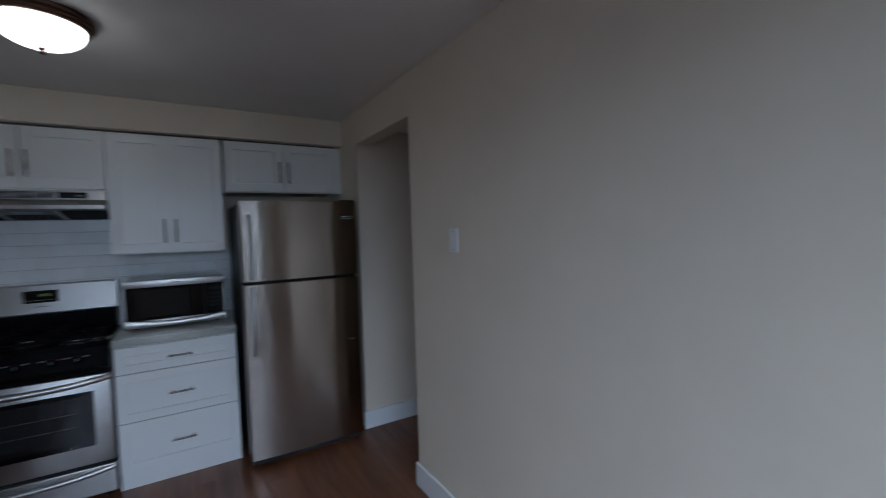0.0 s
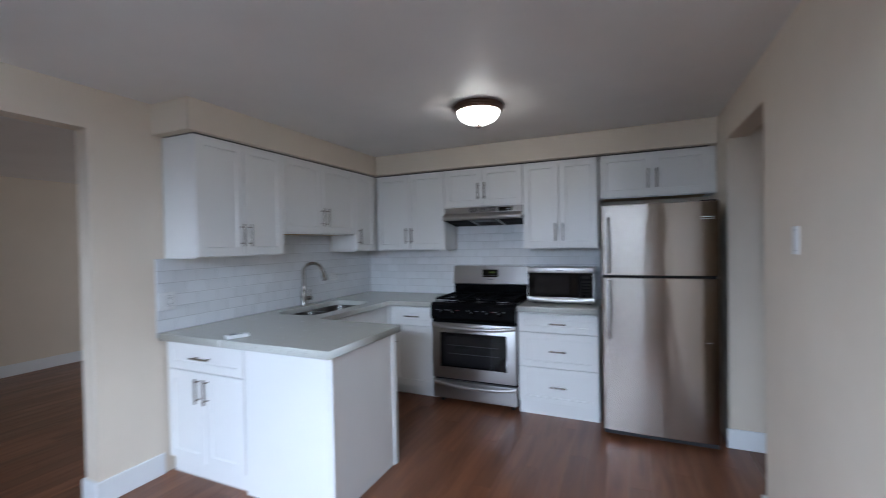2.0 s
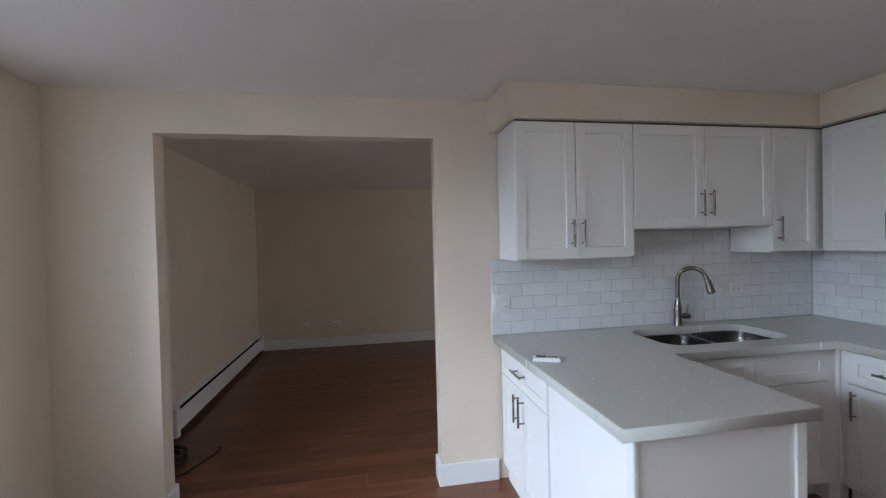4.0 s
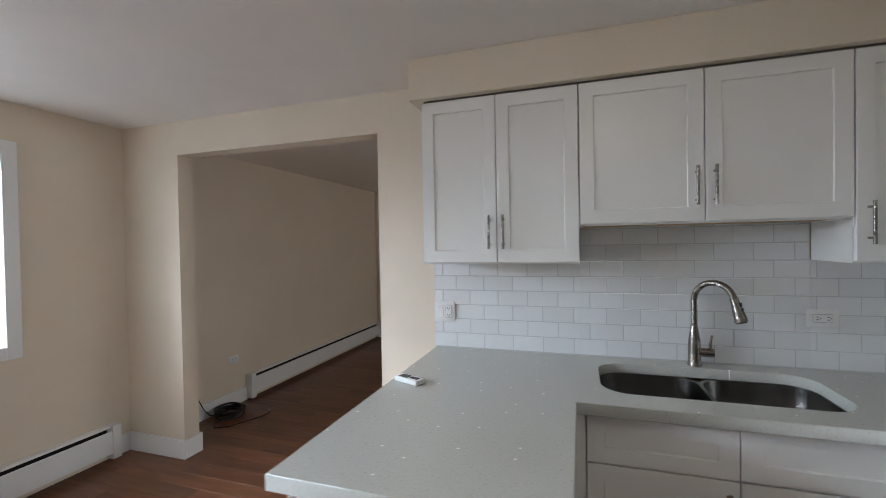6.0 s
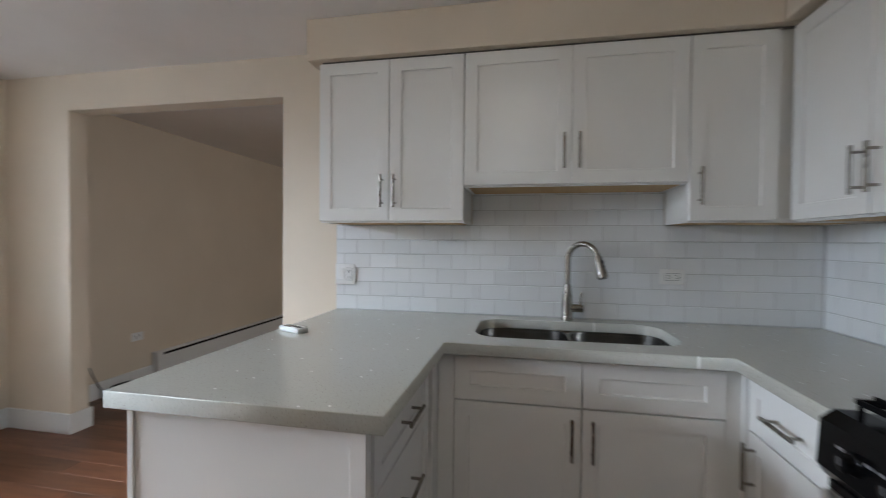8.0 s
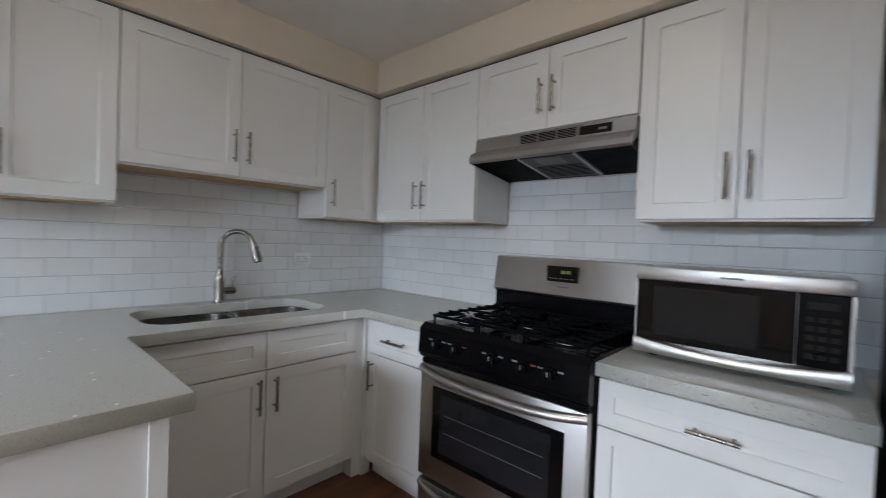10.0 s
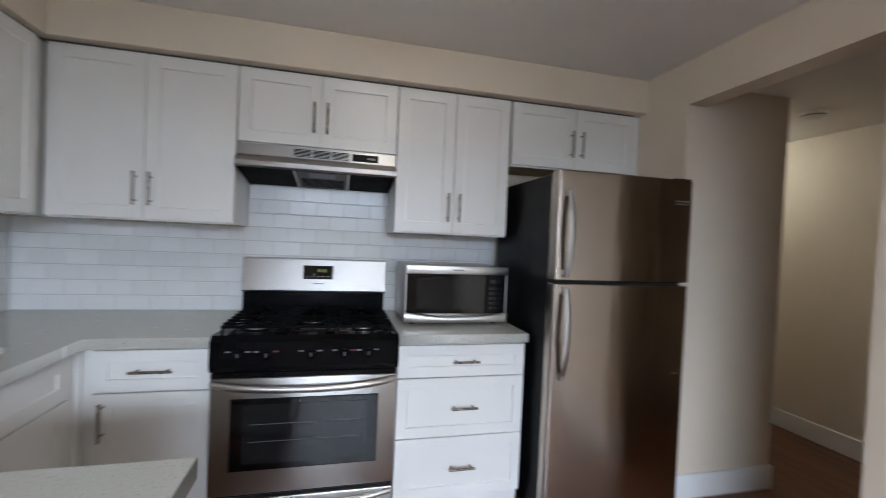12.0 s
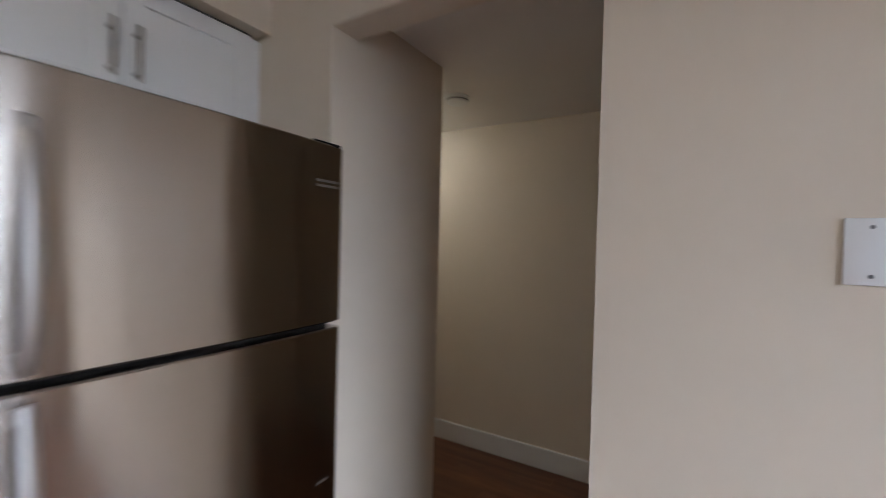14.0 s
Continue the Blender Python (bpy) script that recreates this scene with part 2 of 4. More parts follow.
structure("wall_south", WALL, "cream painted outer wall with the kitchen window", "wall",
          (FAR - T, SOUTH - 0.2, 0, WIN[0], SOUTH, CEIL), (WIN[0], SOUTH - 0.2, 0, WIN[1], SOUTH, WIN[2]),
          (WIN[0], SOUTH - 0.2, WIN[3], WIN[1], SOUTH, CEIL), (WIN[1], SOUTH - 0.2, 0, HALL + T, SOUTH, CEIL))
structure("wall_living_south", WALL, "plain cream painted living room wall", "wall", (FAR, SOUTH, 0, -T, SOUTH_L, 2.335))
structure("wall_living_far", WALL, "plain cream painted living room wall", "wall", (FAR - T, SOUTH, 0, FAR, 0.8, CEIL))
LW = (-3.1, -1.2, 0.75, 2.07)   # assumed living room window, out of view: x0, x1, z0, z1
structure("wall_living_north", WALL, "cream painted living room wall with the assumed window", "wall", (FAR - T, 0.8, 0, LW[0], 1.0, CEIL), (LW[1], 0.8, 0, -T, 1.0, CEIL),
          (LW[0], 0.8, 0, LW[1], 1.0, LW[2]), (LW[0], 0.8, LW[3], LW[1], 1.0, CEIL))
structure("wall_living_return", WALL, "plain cream painted living room wall", "wall", (-T - 0.004, 0.12, 0, -0.004, 0.8, CEIL))
structure("wall_hall_near", WALL, "cream painted hall wall beside the fridge", "wall", (EAST + T, -0.685, 0, 4.10, -0.565, CEIL), (3.98, -0.565, 0, 4.10, 2.2, CEIL))
structure("wall_hall_far", WALL, "plain cream painted hall wall", "wall", (HALL, SOUTH, 0, HALL + T, 2.2, CEIL))
structure("wall_hall_end", WALL, "plain cream painted hall wall", "wall", (3.98, 2.2, 0, HALL + T, 2.32, CEIL))
structure("wall_hall_south", WALL, "plain cream painted hall wall", "wall", (EAST + T, -3.0, 0, HALL, -2.88, CEIL))
structure("ceiling", CEILING, "white painted textured ceiling", "ceiling",
          (-T, SOUTH, CEIL, EAST + T, T, CEIL + 0.1))
structure("ceiling_living", CEILING, "white painted living room ceiling", "ceiling", (FAR, SOUTH, 2.335, -T, 0.8, 2.48))
structure("ceiling_hall", CEILING, "white painted hall ceiling", "ceiling", (EAST + T, -3.0, 2.26, HALL, 2.2, 2.48))
structure("soffit", WALL, "cream painted boxed soffit above the wall cabinets", "soffit",
          (0, -2.425, 2.182, 0.352, 0, CEIL), (0.352, -0.372, 2.182, EAST, 0, CEIL), bev=0.004)
structure("floor", CONCRETE, "floor slab under the wood planks", "floor", (FAR, SOUTH, -0.15, HALL, 2.2, -0.012))
# unseen ground, kept dark to limit light thrown up through the window
bm = bmesh.new()
box(bm, -400, -400, -0.6, 400, 400, -0.5)
tagged(part("ground", bm, DARK_GROUND), "level dark ground outside, unseen, toned to cut bounce light", "ground", kind="structure")


def baseboard(*spec):
    """Square-topped painted board with an eased edge."""
    ob = boxes("baseboard", TRIM, None, spec, bev=0.004)
    tagged(ob, "white painted baseboard along the foot of the wall", "baseboard", kind="structure")


BH, BT = 0.135, 0.016
baseboard(0, -2.77 - BT, 0, BT, -2.40, BH)
baseboard(-T, -2.77 - BT, 0, 0, -2.77, BH)
baseboard(0, SOUTH + BT, 0, BT, -4.325 + BT, BH)
baseboard(-T, -4.325, 0, 0, -4.325 + BT, BH)
baseboard(-T - BT, SOUTH_L, 0, -T, -4.325 + BT, BH)
baseboard(-T - BT, -2.77 - BT, 0, -T, 0.8, BH)
baseboard(0, SOUTH, 0, 0.11, SOUTH + BT, BH)
baseboard(EAST - BT, SOUTH, 0, EAST, -1.535 + BT, BH)
baseboard(EAST, -1.535, 0, EAST + T, -1.535 + BT, BH)
baseboard(EAST - BT, -0.685 - BT, 0, 4.10 + BT, -0.685, BH)
baseboard(4.10, -0.685, 0, 4.10 + BT, 2.2, BH)
baseboard(HALL - BT, -2.88, 0, HALL, 2.2, BH)
baseboard(FAR, SOUTH_L + BT, 0, FAR + BT, 0.8, BH)
baseboard(-1.05, SOUTH_L, 0, -T - BT, SOUTH_L + BT, BH)


# ---- window ----
def window(name, m, ww, wh, label):
    """Three lights in a flat casing; local x across, the room towards +y, z up from the sill."""
    win = tagged(thing(name, m, label, "window"), kind="structure")
    cas = 0.075
    for spec in ((-cas, 0, -cas, 0, 0.02, wh + cas), (ww, 0, -cas, ww + cas, 0.02, wh + cas), (0, 0, wh, ww, 0.02, wh + cas), (0, 0, -cas, ww, 0.02, 0)):
        boxes("window_casing", TRIM, win, spec, bev=0.003)
    for i in range(3):
        x0, x1 = ww * i / 3, ww * (i + 1) / 3
        boxes("window_frame", TRIM, win, (x0, -0.17, 0, x0 + 0.045, -0.13, wh), (x1 - 0.045, -0.17, 0, x1, -0.13, wh),
              (x0 + 0.045, -0.17, 0, x1 - 0.045, -0.13, 0.045), (x0 + 0.045, -0.17, wh - 0.045, x1 - 0.045, -0.13, wh))
        pane = boxes("pane", PANE, win, (x0 + 0.045, -0.152, 0.045, x1 - 0.045, -0.148, wh - 0.045))
        pane.visible_shadow = False


window("window_1", pose(WIN[0], SOUTH, WIN[2]), WIN[1] - WIN[0], WIN[3] - WIN[2], "white three-light window with a flat painted casing")
# unseen window added so that daylight reaches the living room
window("window_2", pose(LW[1], 0.8, LW[2], 0, 0, 180), LW[1] - LW[0], LW[3] - LW[2], "assumed white three-light living room window with a flat casing, unseen")


# ---- cabinets ----
# Local axes: x along the wall, the front towards -y, z up.
def shaker(bm, x0, z0, x1, z1, y, t=0.02, rail=0.057, sink=0.007):
    """A framed door or drawer front whose face lies at y and whose back lies at y + t."""
    rx, rz = min(rail, (x1 - x0) * 0.33), min(rail, (z1 - z0) * 0.33)
    e = 0.0015

    def loop(x, z, yy):
        return [bm.verts.new(p) for p in ((x0 + x, yy, z0 + z), (x1 - x, yy, z0 + z), (x1 - x, yy, z1 - z), (x0 + x, yy, z1 - z))]
    loops = [loop(0, 0, y + t), loop(0, 0, y + e), loop(e, e, y), loop(rx, rz, y), loop(rx + 0.003, rz + 0.003, y + sink)]
    skin(bm, loops)


def pull(parent, x, y, z, length, upright):
    """A bar handle on two posts, standing out towards -y."""
    bm = bmesh.new()
    h, out = length / 2, 0.034
    a, b = ((0, -h), (0, h)) if upright else ((-h, 0), (h, 0))
    tube(bm, [(x + a[0], y - out, z + a[1]), (x + b[0], y - out, z + b[1])], 0.0062, 14)
    for s in (-0.72, 0.72):
        px, pz = (x, z + s * h) if upright else (x + s * h, z)
        tube(bm, [(px, y + 0.001, pz), (px, y - out, pz)], 0.0048, 10)
    return part("handle", bm, NICKEL, parent, "brushed nickel bar handle", True)


def front(parent, name, x0, z0, x1, z1, y, handle=None, rail=0.057):
    """A door or drawer front; handle: (x, z, length, upright)."""
    bm = bmesh.new()
    shaker(bm, x0, z0, x1, z1, y, rail=rail)
    d = part(name, bm, CABINET, parent)
    if handle:
        pull(d, handle[0], y, handle[1], handle[2], handle[3])
    return d


G = 0.0022   # half the gap between fronts


def wall_cabinet(m, w, z0, z1, doors, label, depth=0.305, handles="inner", hz=None, blind=0.0):
    c = thing("wall_cabinet", m, label, "cabinet", "wall cabinets")
    boxes("body", CABINET, c, (0.001, -depth, z0 + 0.016, w - 0.001, -0.012, z1), bev=0.001)
    boxes("bottom_panel", RAW, c, (0.016, -depth + 0.018, z0 + 0.002, w - 0.016, -0.012, z0 + 0.0155), label="unfinished plywood underside")
    boxes("bottom_rail", CABINET, c, (0.001, -depth, z0, w - 0.001, -depth + 0.018, z0 + 0.0155), (0.001, -depth + 0.018, z0, 0.016, -0.012, z0 + 0.0155),
          (w - 0.016, -depth + 0.018, z0, w - 0.001, -0.012, z0 + 0.0155))
    y, zb, zt = -depth - 0.021, z0 + 0.008, z1 - 0.004
    hz = hz if hz is not None else zb + 0.14
    wd = w - blind
    step = wd / doors
    for i in range(doors):
        x0, x1 = i * step + G, (i + 1) * step - G
        hx = (x1 - 0.030 if i == 0 else x0 + 0.030) if doors == 2 else x0 + 0.035
        front(c, "door", x0, zb, x1, zt, y, (hx, hz, 0.155, True))
    return c


UP = 2.172
wall_cabinet(pose(0, -2.37, 0, 0, 0, 90), 0.722, 1.393, UP, 2, "white shaker wall cabinet with two doors beside the opening")
wall_cabinet(pose(0, -1.647, 0, 0, 0, 90), 0.950, 1.556, UP, 2, "short white shaker wall cabinet above the sink")
wall_cabinet(pose(0, -0.696, 0, 0, 0, 90), 0.694, 1.393, UP, 1, "white shaker corner wall cabinet with one door", blind=0.366)
wall_cabinet(pose(0.33, 0, 0), 0.785, 1.393, UP, 2, "white shaker wall cabinet with two doors in the corner")
wall_cabinet(pose(1.118, 0, 0), 0.780, 1.80, UP, 2, "short white shaker wall cabinet above the range hood")
wall_cabinet(pose(1.900, 0, 0), 0.642, 1.393, UP, 2, "white shaker wall cabinet with two doors above the microwave")
wall_cabinet(pose(2.556, 0, 0), 0.805, 1.806, UP, 2, "short white shaker wall cabinet above the fridge")
structure("trim", CABINET, "white filler strip between the fridge cabinet and the wall", "trim", (3.3625, -0.305, 1.81, EAST, -0.02, UP))
# added strip with the gap's shade put into its colour
structure("cabinet_gap_shade", GAP_SHADE, "dark strip painted as the shade between wall cabinets and soffit", "trim",
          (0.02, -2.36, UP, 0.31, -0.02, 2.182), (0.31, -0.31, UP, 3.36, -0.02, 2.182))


def base_body(c, w, depth, toe=0.065, toe_back=False):
    boxes("body", CABINET, c, (0.001, -depth, 0.105, w - 0.001, -0.01, 0.867), bev=0.001)
    boxes("toe_kick", CABINET, c, (0.001, -depth + toe, 0, w - 0.001, -0.01, 0.105))


BD = 0.605
YF = -BD - 0.021
c = thing("sink_cabinet", pose(0, -1.635, 0, 0, 0, 90), "white shaker sink cabinet with two doors and two false fronts", "cabinet", "base cabinets")
boxes("body", CABINET, c, (0.001, -BD, 0.105, 0.964, -BD + 0.02, 0.867), (0.001, -BD + 0.02, 0.105, 0.019, -0.01, 0.867), (0.946, -BD + 0.02, 0.105, 0.964, -0.01, 0.867),
      (0.019, -BD + 0.02, 0.105, 0.946, -0.01, 0.123))
boxes("toe_kick", CABINET, c, (0.001, -BD + 0.065, 0, 0.964, -0.01, 0.105))
for i in range(2):
    x0, x1 = i * 0.4825 + G, (i + 1) * 0.4825 - G
    front(c, "false_front", x0, 0.687, x1, 0.858, YF, rail=0.06)
    front(c, "door", x0, 0.112, x1, 0.681, YF, ((x1 - 0.035 if i == 0 else x0 + 0.035), 0.575, 0.155, True))

c = thing("corner_cabinet", pose(0.637, 0, 0), "white shaker base cabinet with a drawer above a door", "cabinet", "base cabinets")
base_body(c, 0.475, BD)
front(c, "drawer_front", 0.045, 0.687, 0.473, 0.858, YF, (0.26, 0.775, 0.155, False), 0.05)
front(c, "door", 0.045, 0.112, 0.473, 0.681, YF, (0.085, 0.575, 0.155, True))

c = thing("drawer_cabinet", pose(1.908, 0, 0), "white shaker base cabinet with three drawers under the microwave", "cabinet", "base cabinets")
base_body(c, 0.645, BD, 0.012)
for z0, z1 in ((0.112, 0.405), (0.410, 0.697), (0.702, 0.856)):
    front(c, "drawer_front", G, z0, 0.645 - G, z1, YF, (0.33, (z0 + z1) / 2, 0.13, False), 0.05)

structure("trim_corner_1", CABINET, "white filler closing the corner of the base cabinets", "trim", (0.3, -1.70, 0.0, 0.616, -1.637, 0.867), (0.616, -1.76, 0.0, 0.711, -1.702, 0.867))
structure("trim_corner_2", CABINET, "white filler closing the corner of the base cabinets", "trim", (0.3, -0.668, 0.0, 0.616, -0.56, 0.867), (0.616, -0.617, 0.0, 0.6365, -0.56, 0.867))

# peninsula: a unit that faces the dining side, drawers that face the sink, a plain end
c = thing("peninsula_cabinet", pose(0.022, -1.70, 0), "white shaker base cabinet with a drawer above two doors", "cabinet", "base cabinets")
base_body(c, 0.683, 0.655, 0.012)
front(c, "drawer_front", G, 0.687, 0.683 - G, 0.858, -0.676, (0.34, 0.775, 0.155, False), 0.05)
for i in range(2):
    x0, x1 = i * 0.3415 + G, (i + 1) * 0.3415 - G
    front(c, "door", x0, 0.112, x1, 0.681, -0.676, ((x1 - 0.035 if i == 0 else x0 + 0.035), 0.575, 0.155, True))
c = thing("peninsula_drawer_cabinet", pose(1.318, -2.31, 0, 0, 0, 180), "white shaker base cabinet with drawers facing the sink", "cabinet", "base cabinets")
base_body(c, 0.606, 0.575)
for z0, z1 in ((0.112, 0.405), (0.410, 0.681), (0.687, 0.858)):
    front(c, "drawer_front", 0.02, z0, 0.606 - 0.02, z1, -0.596, (0.303, (z0 + z1) / 2, 0.155, False), 0.05)
c = thing("peninsula_end_panel", pose(1.32, -2.37, 0), "plain white finished panels closing the end of the peninsula", "panel")
boxes("side_panel", CABINET, c, (0.0, 0.0, 0.0, 0.02, 0.655, 0.8695), bev=0.002)
boxes("back_panel", CABINET, c, (-0.612, 0.0, 0.0, -0.001, 0.055, 0.8695), bev=0.002)
for spec in ((0.0205, 0.615, 0.0, 0.032, 0.655, 0.8695), (0.0205, 0.0, 0.0, 0.028, 0.018, 0.8695)):
    boxes("corner_post", CABINET, c, spec, bev=0.002)


# ---- worktops and sink ----
def rounded(x0, y0, x1, y1, r, n=8):
    pts = []
    for cx, cy, a0 in ((x1 - r, y1 - r, 0), (x0 + r, y1 - r, 90), (x0 + r, y0 + r, 180), (x1 - r, y0 + r, 270)):
        pts += [(cx + r * math.cos(radians(a0 + 90 * i / n)), cy + r * math.sin(radians(a0 + 90 * i / n))) for i in range(n + 1)]
    return pts


def slab(name, outlines, z0, z1, mat, bev=0.003):
    """A flat slab with eased edges, cut out of the first outline."""
    cu = bpy.data.curves.new(name, "CURVE")
    cu.dimensions, cu.fill_mode = "2D", "BOTH"
    cu.extrude, cu.bevel_depth, cu.bevel_resolution, cu.offset = (z1 - z0) / 2 - bev, bev, 2, -bev
    for pts in outlines:
        sp = cu.splines.new("POLY")
        sp.points.add(len(pts) - 1)
        for p, (x, y) in zip(sp.points, pts):
            p.co = (x, y, 0, 1)
        sp.use_cyclic_u = True
    tmp = bpy.data.objects.new(name, cu)
    me = bpy.data.meshes.new_from_object(tmp)
    bpy.data.objects.remove(tmp)
    me.transform(Matrix.Translation((0, 0, (z0 + z1) / 2)))
    me.materials.clear()
    me.materials.append(mat)
    return new(name, me)


SX0, SX1, SY0, SY1 = 0.115, 0.53, -1.575, -0.755
top = slab("worktop", [[(0.012, -2.42), (1.368, -2.42), (1.368, -1.668), (0.665, -1.668), (0.665, -0.658), (1.112, -0.658), (1.112, -0.012), (0.012, -0.012)],
                       rounded(SX0, SY0, SX1, SY1, 0.11)], 0.870, TOP, QUARTZ)
tagged(top, "pale speckled quartz worktop round the sink and peninsula", "worktop")
top2 = slab("worktop", [[(1.908, -0.658), (2.555, -0.658), (2.555, -0.012), (1.908, -0.012)]], 0.870, TOP, QUARTZ)
tagged(top2, "short pale speckled quartz worktop between range and fridge", "worktop")

sink = thing("sink", pose(0, 0, 0), "double bowl stainless steel undermount sink", "sink")


def bowl(y0, y1, depth):
    bm = bmesh.new()
    levels = [(-0.012, 0.8695), (0.004, 0.8690), (0.006, 0.85), (0.016, TOP - depth + 0.03), (0.032, TOP - depth + 0.006), (0.06, TOP - depth)]
    rings = []
    for inset, z in levels:
        rings.append([bm.verts.new((x, y, z)) for x, y in rounded(SX0 + inset, y0 + inset, SX1 - inset, y1 - inset, max(0.02, 0.105 - inset), 8)])
    skin(bm, rings, False)
    bm.faces.new(rings[-1])
    return part("bowl", bm, SINK_STEEL, sink, "", True)


MID = -1.165
bowl(SY0, MID - 0.004, 0.22)
bowl(MID + 0.004, SY1, 0.22)
for y in ((SY0 + MID) / 2, (SY1 + MID) / 2):
    bm = bmesh.new()
    lathe(bm, [(0.044, TOP - 0.2205), (0.044, TOP - 0.216), (0.036, TOP - 0.214), (0.030, TOP - 0.218), (0.010, TOP - 0.218), (0.008, TOP - 0.212)], (0.31, y, 0), 24)
    part("drain", bm, STEEL_SOFT, sink, "round strainer drain", True)

# faucet
FX, FY = 0.062, -1.155
fc = thing("faucet", pose(FX, FY, TOP, 0, 0, 50), "tall brushed nickel gooseneck faucet with pull-down spray head", "faucet")
bm = bmesh.new()
lathe(bm, [(0.0, 0), (0.029, 0), (0.029, 0.006), (0.0265, 0.012), (0.0265, 0.085), (0.025, 0.11), (0.017, 0.165), (0.0145, 0.18), (0.0, 0.18)], seg=32)
part("body", bm, NICKEL, fc, "", True)
bm = bmesh.new()
R = 0.083
arc = [(0, 0, 0.175), (0, 0, 0.24), (0, 0, 0.285)]
arc += [(R - R * math.cos(radians(a)), 0, 0.30 + R * math.sin(radians(a))) for a in range(0, 166, 11)]
tube(bm, arc, 0.0135, 20)
part("spout", bm, NICKEL, fc, "", True)
bm = bmesh.new()
ex, ez = arc[-1][0], arc[-1][2]
dx, dz = math.cos(radians(-74)), math.sin(radians(-74))
hp = [(ex + dx * s, 0, ez + dz * s) for s in (-0.004, 0.0, 0.03, 0.075, 0.098, 0.102)]
tube(bm, hp, [0.014, 0.0165, 0.0175, 0.0235, 0.0255, 0.022], 24)
head = part("spray_head", bm, NICKEL, fc, "", True)
bm = bmesh.new()
tube(bm, [(ex + dx * 0.1015, 0, ez + dz * 0.1015), (ex + dx * 0.106, 0, ez + dz * 0.106)], 0.019, 20)
part("spray_face", bm, RUBBER, head, "black rubber spray face", True)
for k in (0.028, 0.052):
    bm = bmesh.new()
    cx, cz = ex + dx * k - dz * 0.0165, ez + dz * k + dx * 0.0165
    box(bm, cx - 0.005, -0.007, cz - 0.010, cx + 0.005, 0.007, cz + 0.008, bev=0.002)
    part("spray_button", bm, RUBBER, head, "black rubber spray button", True)
bm = bmesh.new()
hd = Vector((math.cos(radians(-20 + 50)), math.sin(radians(-20 + 50)), 0))
tube(bm, [Vector((0, 0, 0.062)), hd * 0.03 + Vector((0, 0, 0.062)), hd * 0.072 + Vector((0, 0, 0.062)), hd * 0.078 + Vector((0, 0, 0.062))], [0.020, 0.020, 0.020, 0.016], 24)
lv = hd * 0.062
tube(bm, [lv + Vector((0, 0, 0.078)), lv + Vector((0, 0, 0.10)), lv + hd * 0.006 + Vector((0, 0, 0.142))], [0.007, 0.0055, 0.0045], 12)
part("lever", bm, NICKEL, fc, "", True)

# small white remote with a dark label
rm = thing("remote_control", pose(0.615, -2.335, TOP, 0, 0, 68), "small white plastic remote with dark buttons lying on the worktop", "remote")
boxes("body", PLASTIC, rm, (-0.065, -0.026, 0, 0.065, 0.026, 0.021), bev=0.005, smooth=True)
boxes("screen", GLASS_BLACK, rm, (-0.050, -0.017, 0.0205, 0.000, 0.017, 0.0218), bev=0.0004, label="dark display window")
for i in range(3):
    boxes("button", RUBBER, rm, (0.008 + i * 0.016, -0.010, 0.0205, 0.019 + i * 0.016, 0.010, 0.0222), bev=0.0006)


# ---- gas range ----
rg = thing("gas_range", pose(1.116, 0, 0), "stainless and black freestanding gas range with cast iron grates", "range")
RW = 0.788
boxes("body", SIDE, rg, (0.003, -0.62, 0.045, RW - 0.003, -0.03, 0.885), bev=0.004)
for x in (0.06, RW - 0.06):
    for y in (-0.57, -0.09):
        bm = bmesh.new()
        lathe(bm, [(0.018, 0), (0.018, 0.012), (0.012, 0.016), (0.012, 0.05)], (x, y, 0), 16)
        part("foot", bm, RUBBER, rg, "", True)
boxes("storage_drawer", STEEL, rg, (0.006, -0.668, 0.055, RW - 0.006, -0.622, 0.218), bev=0.006)
boxes("drawer_gap", GAP, rg, (0.012, -0.640, 0.219, RW - 0.012, -0.621, 0.238))


def bowed(bm, x0, x1, y, z, out, sag, r, n=16):
    pts = []
    for i in range(n + 1):
        s = 2 * i / n - 1
        pts.append((x0 + (x1 - x0) * i / n, y - out * (1 - s ** 4), z - sag * (1 - s * s)))
    return pts


bm = bmesh.new()
tube(bm, bowed(bm, 0.012, RW - 0.012, -0.664, 0.200, 0.028, 0.022, 0.014), 0.014, 14)
part("drawer_handle", bm, STEEL_SOFT, rg, "bowed stainless drawer handle", True)
dr = boxes("oven_door", STEEL, rg, (0.006, -0.672, 0.240, RW - 0.006, -0.622, 0.742), bev=0.007, smooth=True)
boxes("door_top_trim", ENAMEL, dr, (0.008, -0.669, 0.7425, RW - 0.008, -0.622, 0.765), bev=0.004, label="black strip above the oven door")
boxes("door_glass", GLASS_BLACK, dr, (0.085, -0.676, 0.345, RW - 0.085, -0.668, 0.655), bev=0.003, label="black glass oven window surround")
boxes("inner_window", SMOKED, dr, (0.135, -0.678, 0.375, RW - 0.135, -0.6755, 0.630), bev=0.001, label="smoked see-through oven window")
# rack bars lie on the glass face, coloured dim as if behind it
for z in (0.47, 0.545):
    bm = bmesh.new()
    tube(bm, [(0.16, -0.6785, z), (RW - 0.16, -0.6785, z)], 0.0016, 6)
    part("oven_rack", bm, SMOKED_BAR, dr, "dim grey oven rack bar on the window face")
bm = bmesh.new()
tube(bm, bowed(bm, 0.010, RW - 0.010, -0.668, 0.722, 0.045, 0.020, 0.016), 0.0165, 16)
part("handle", bm, STEEL_SOFT, dr, "bowed stainless oven door handle", True)
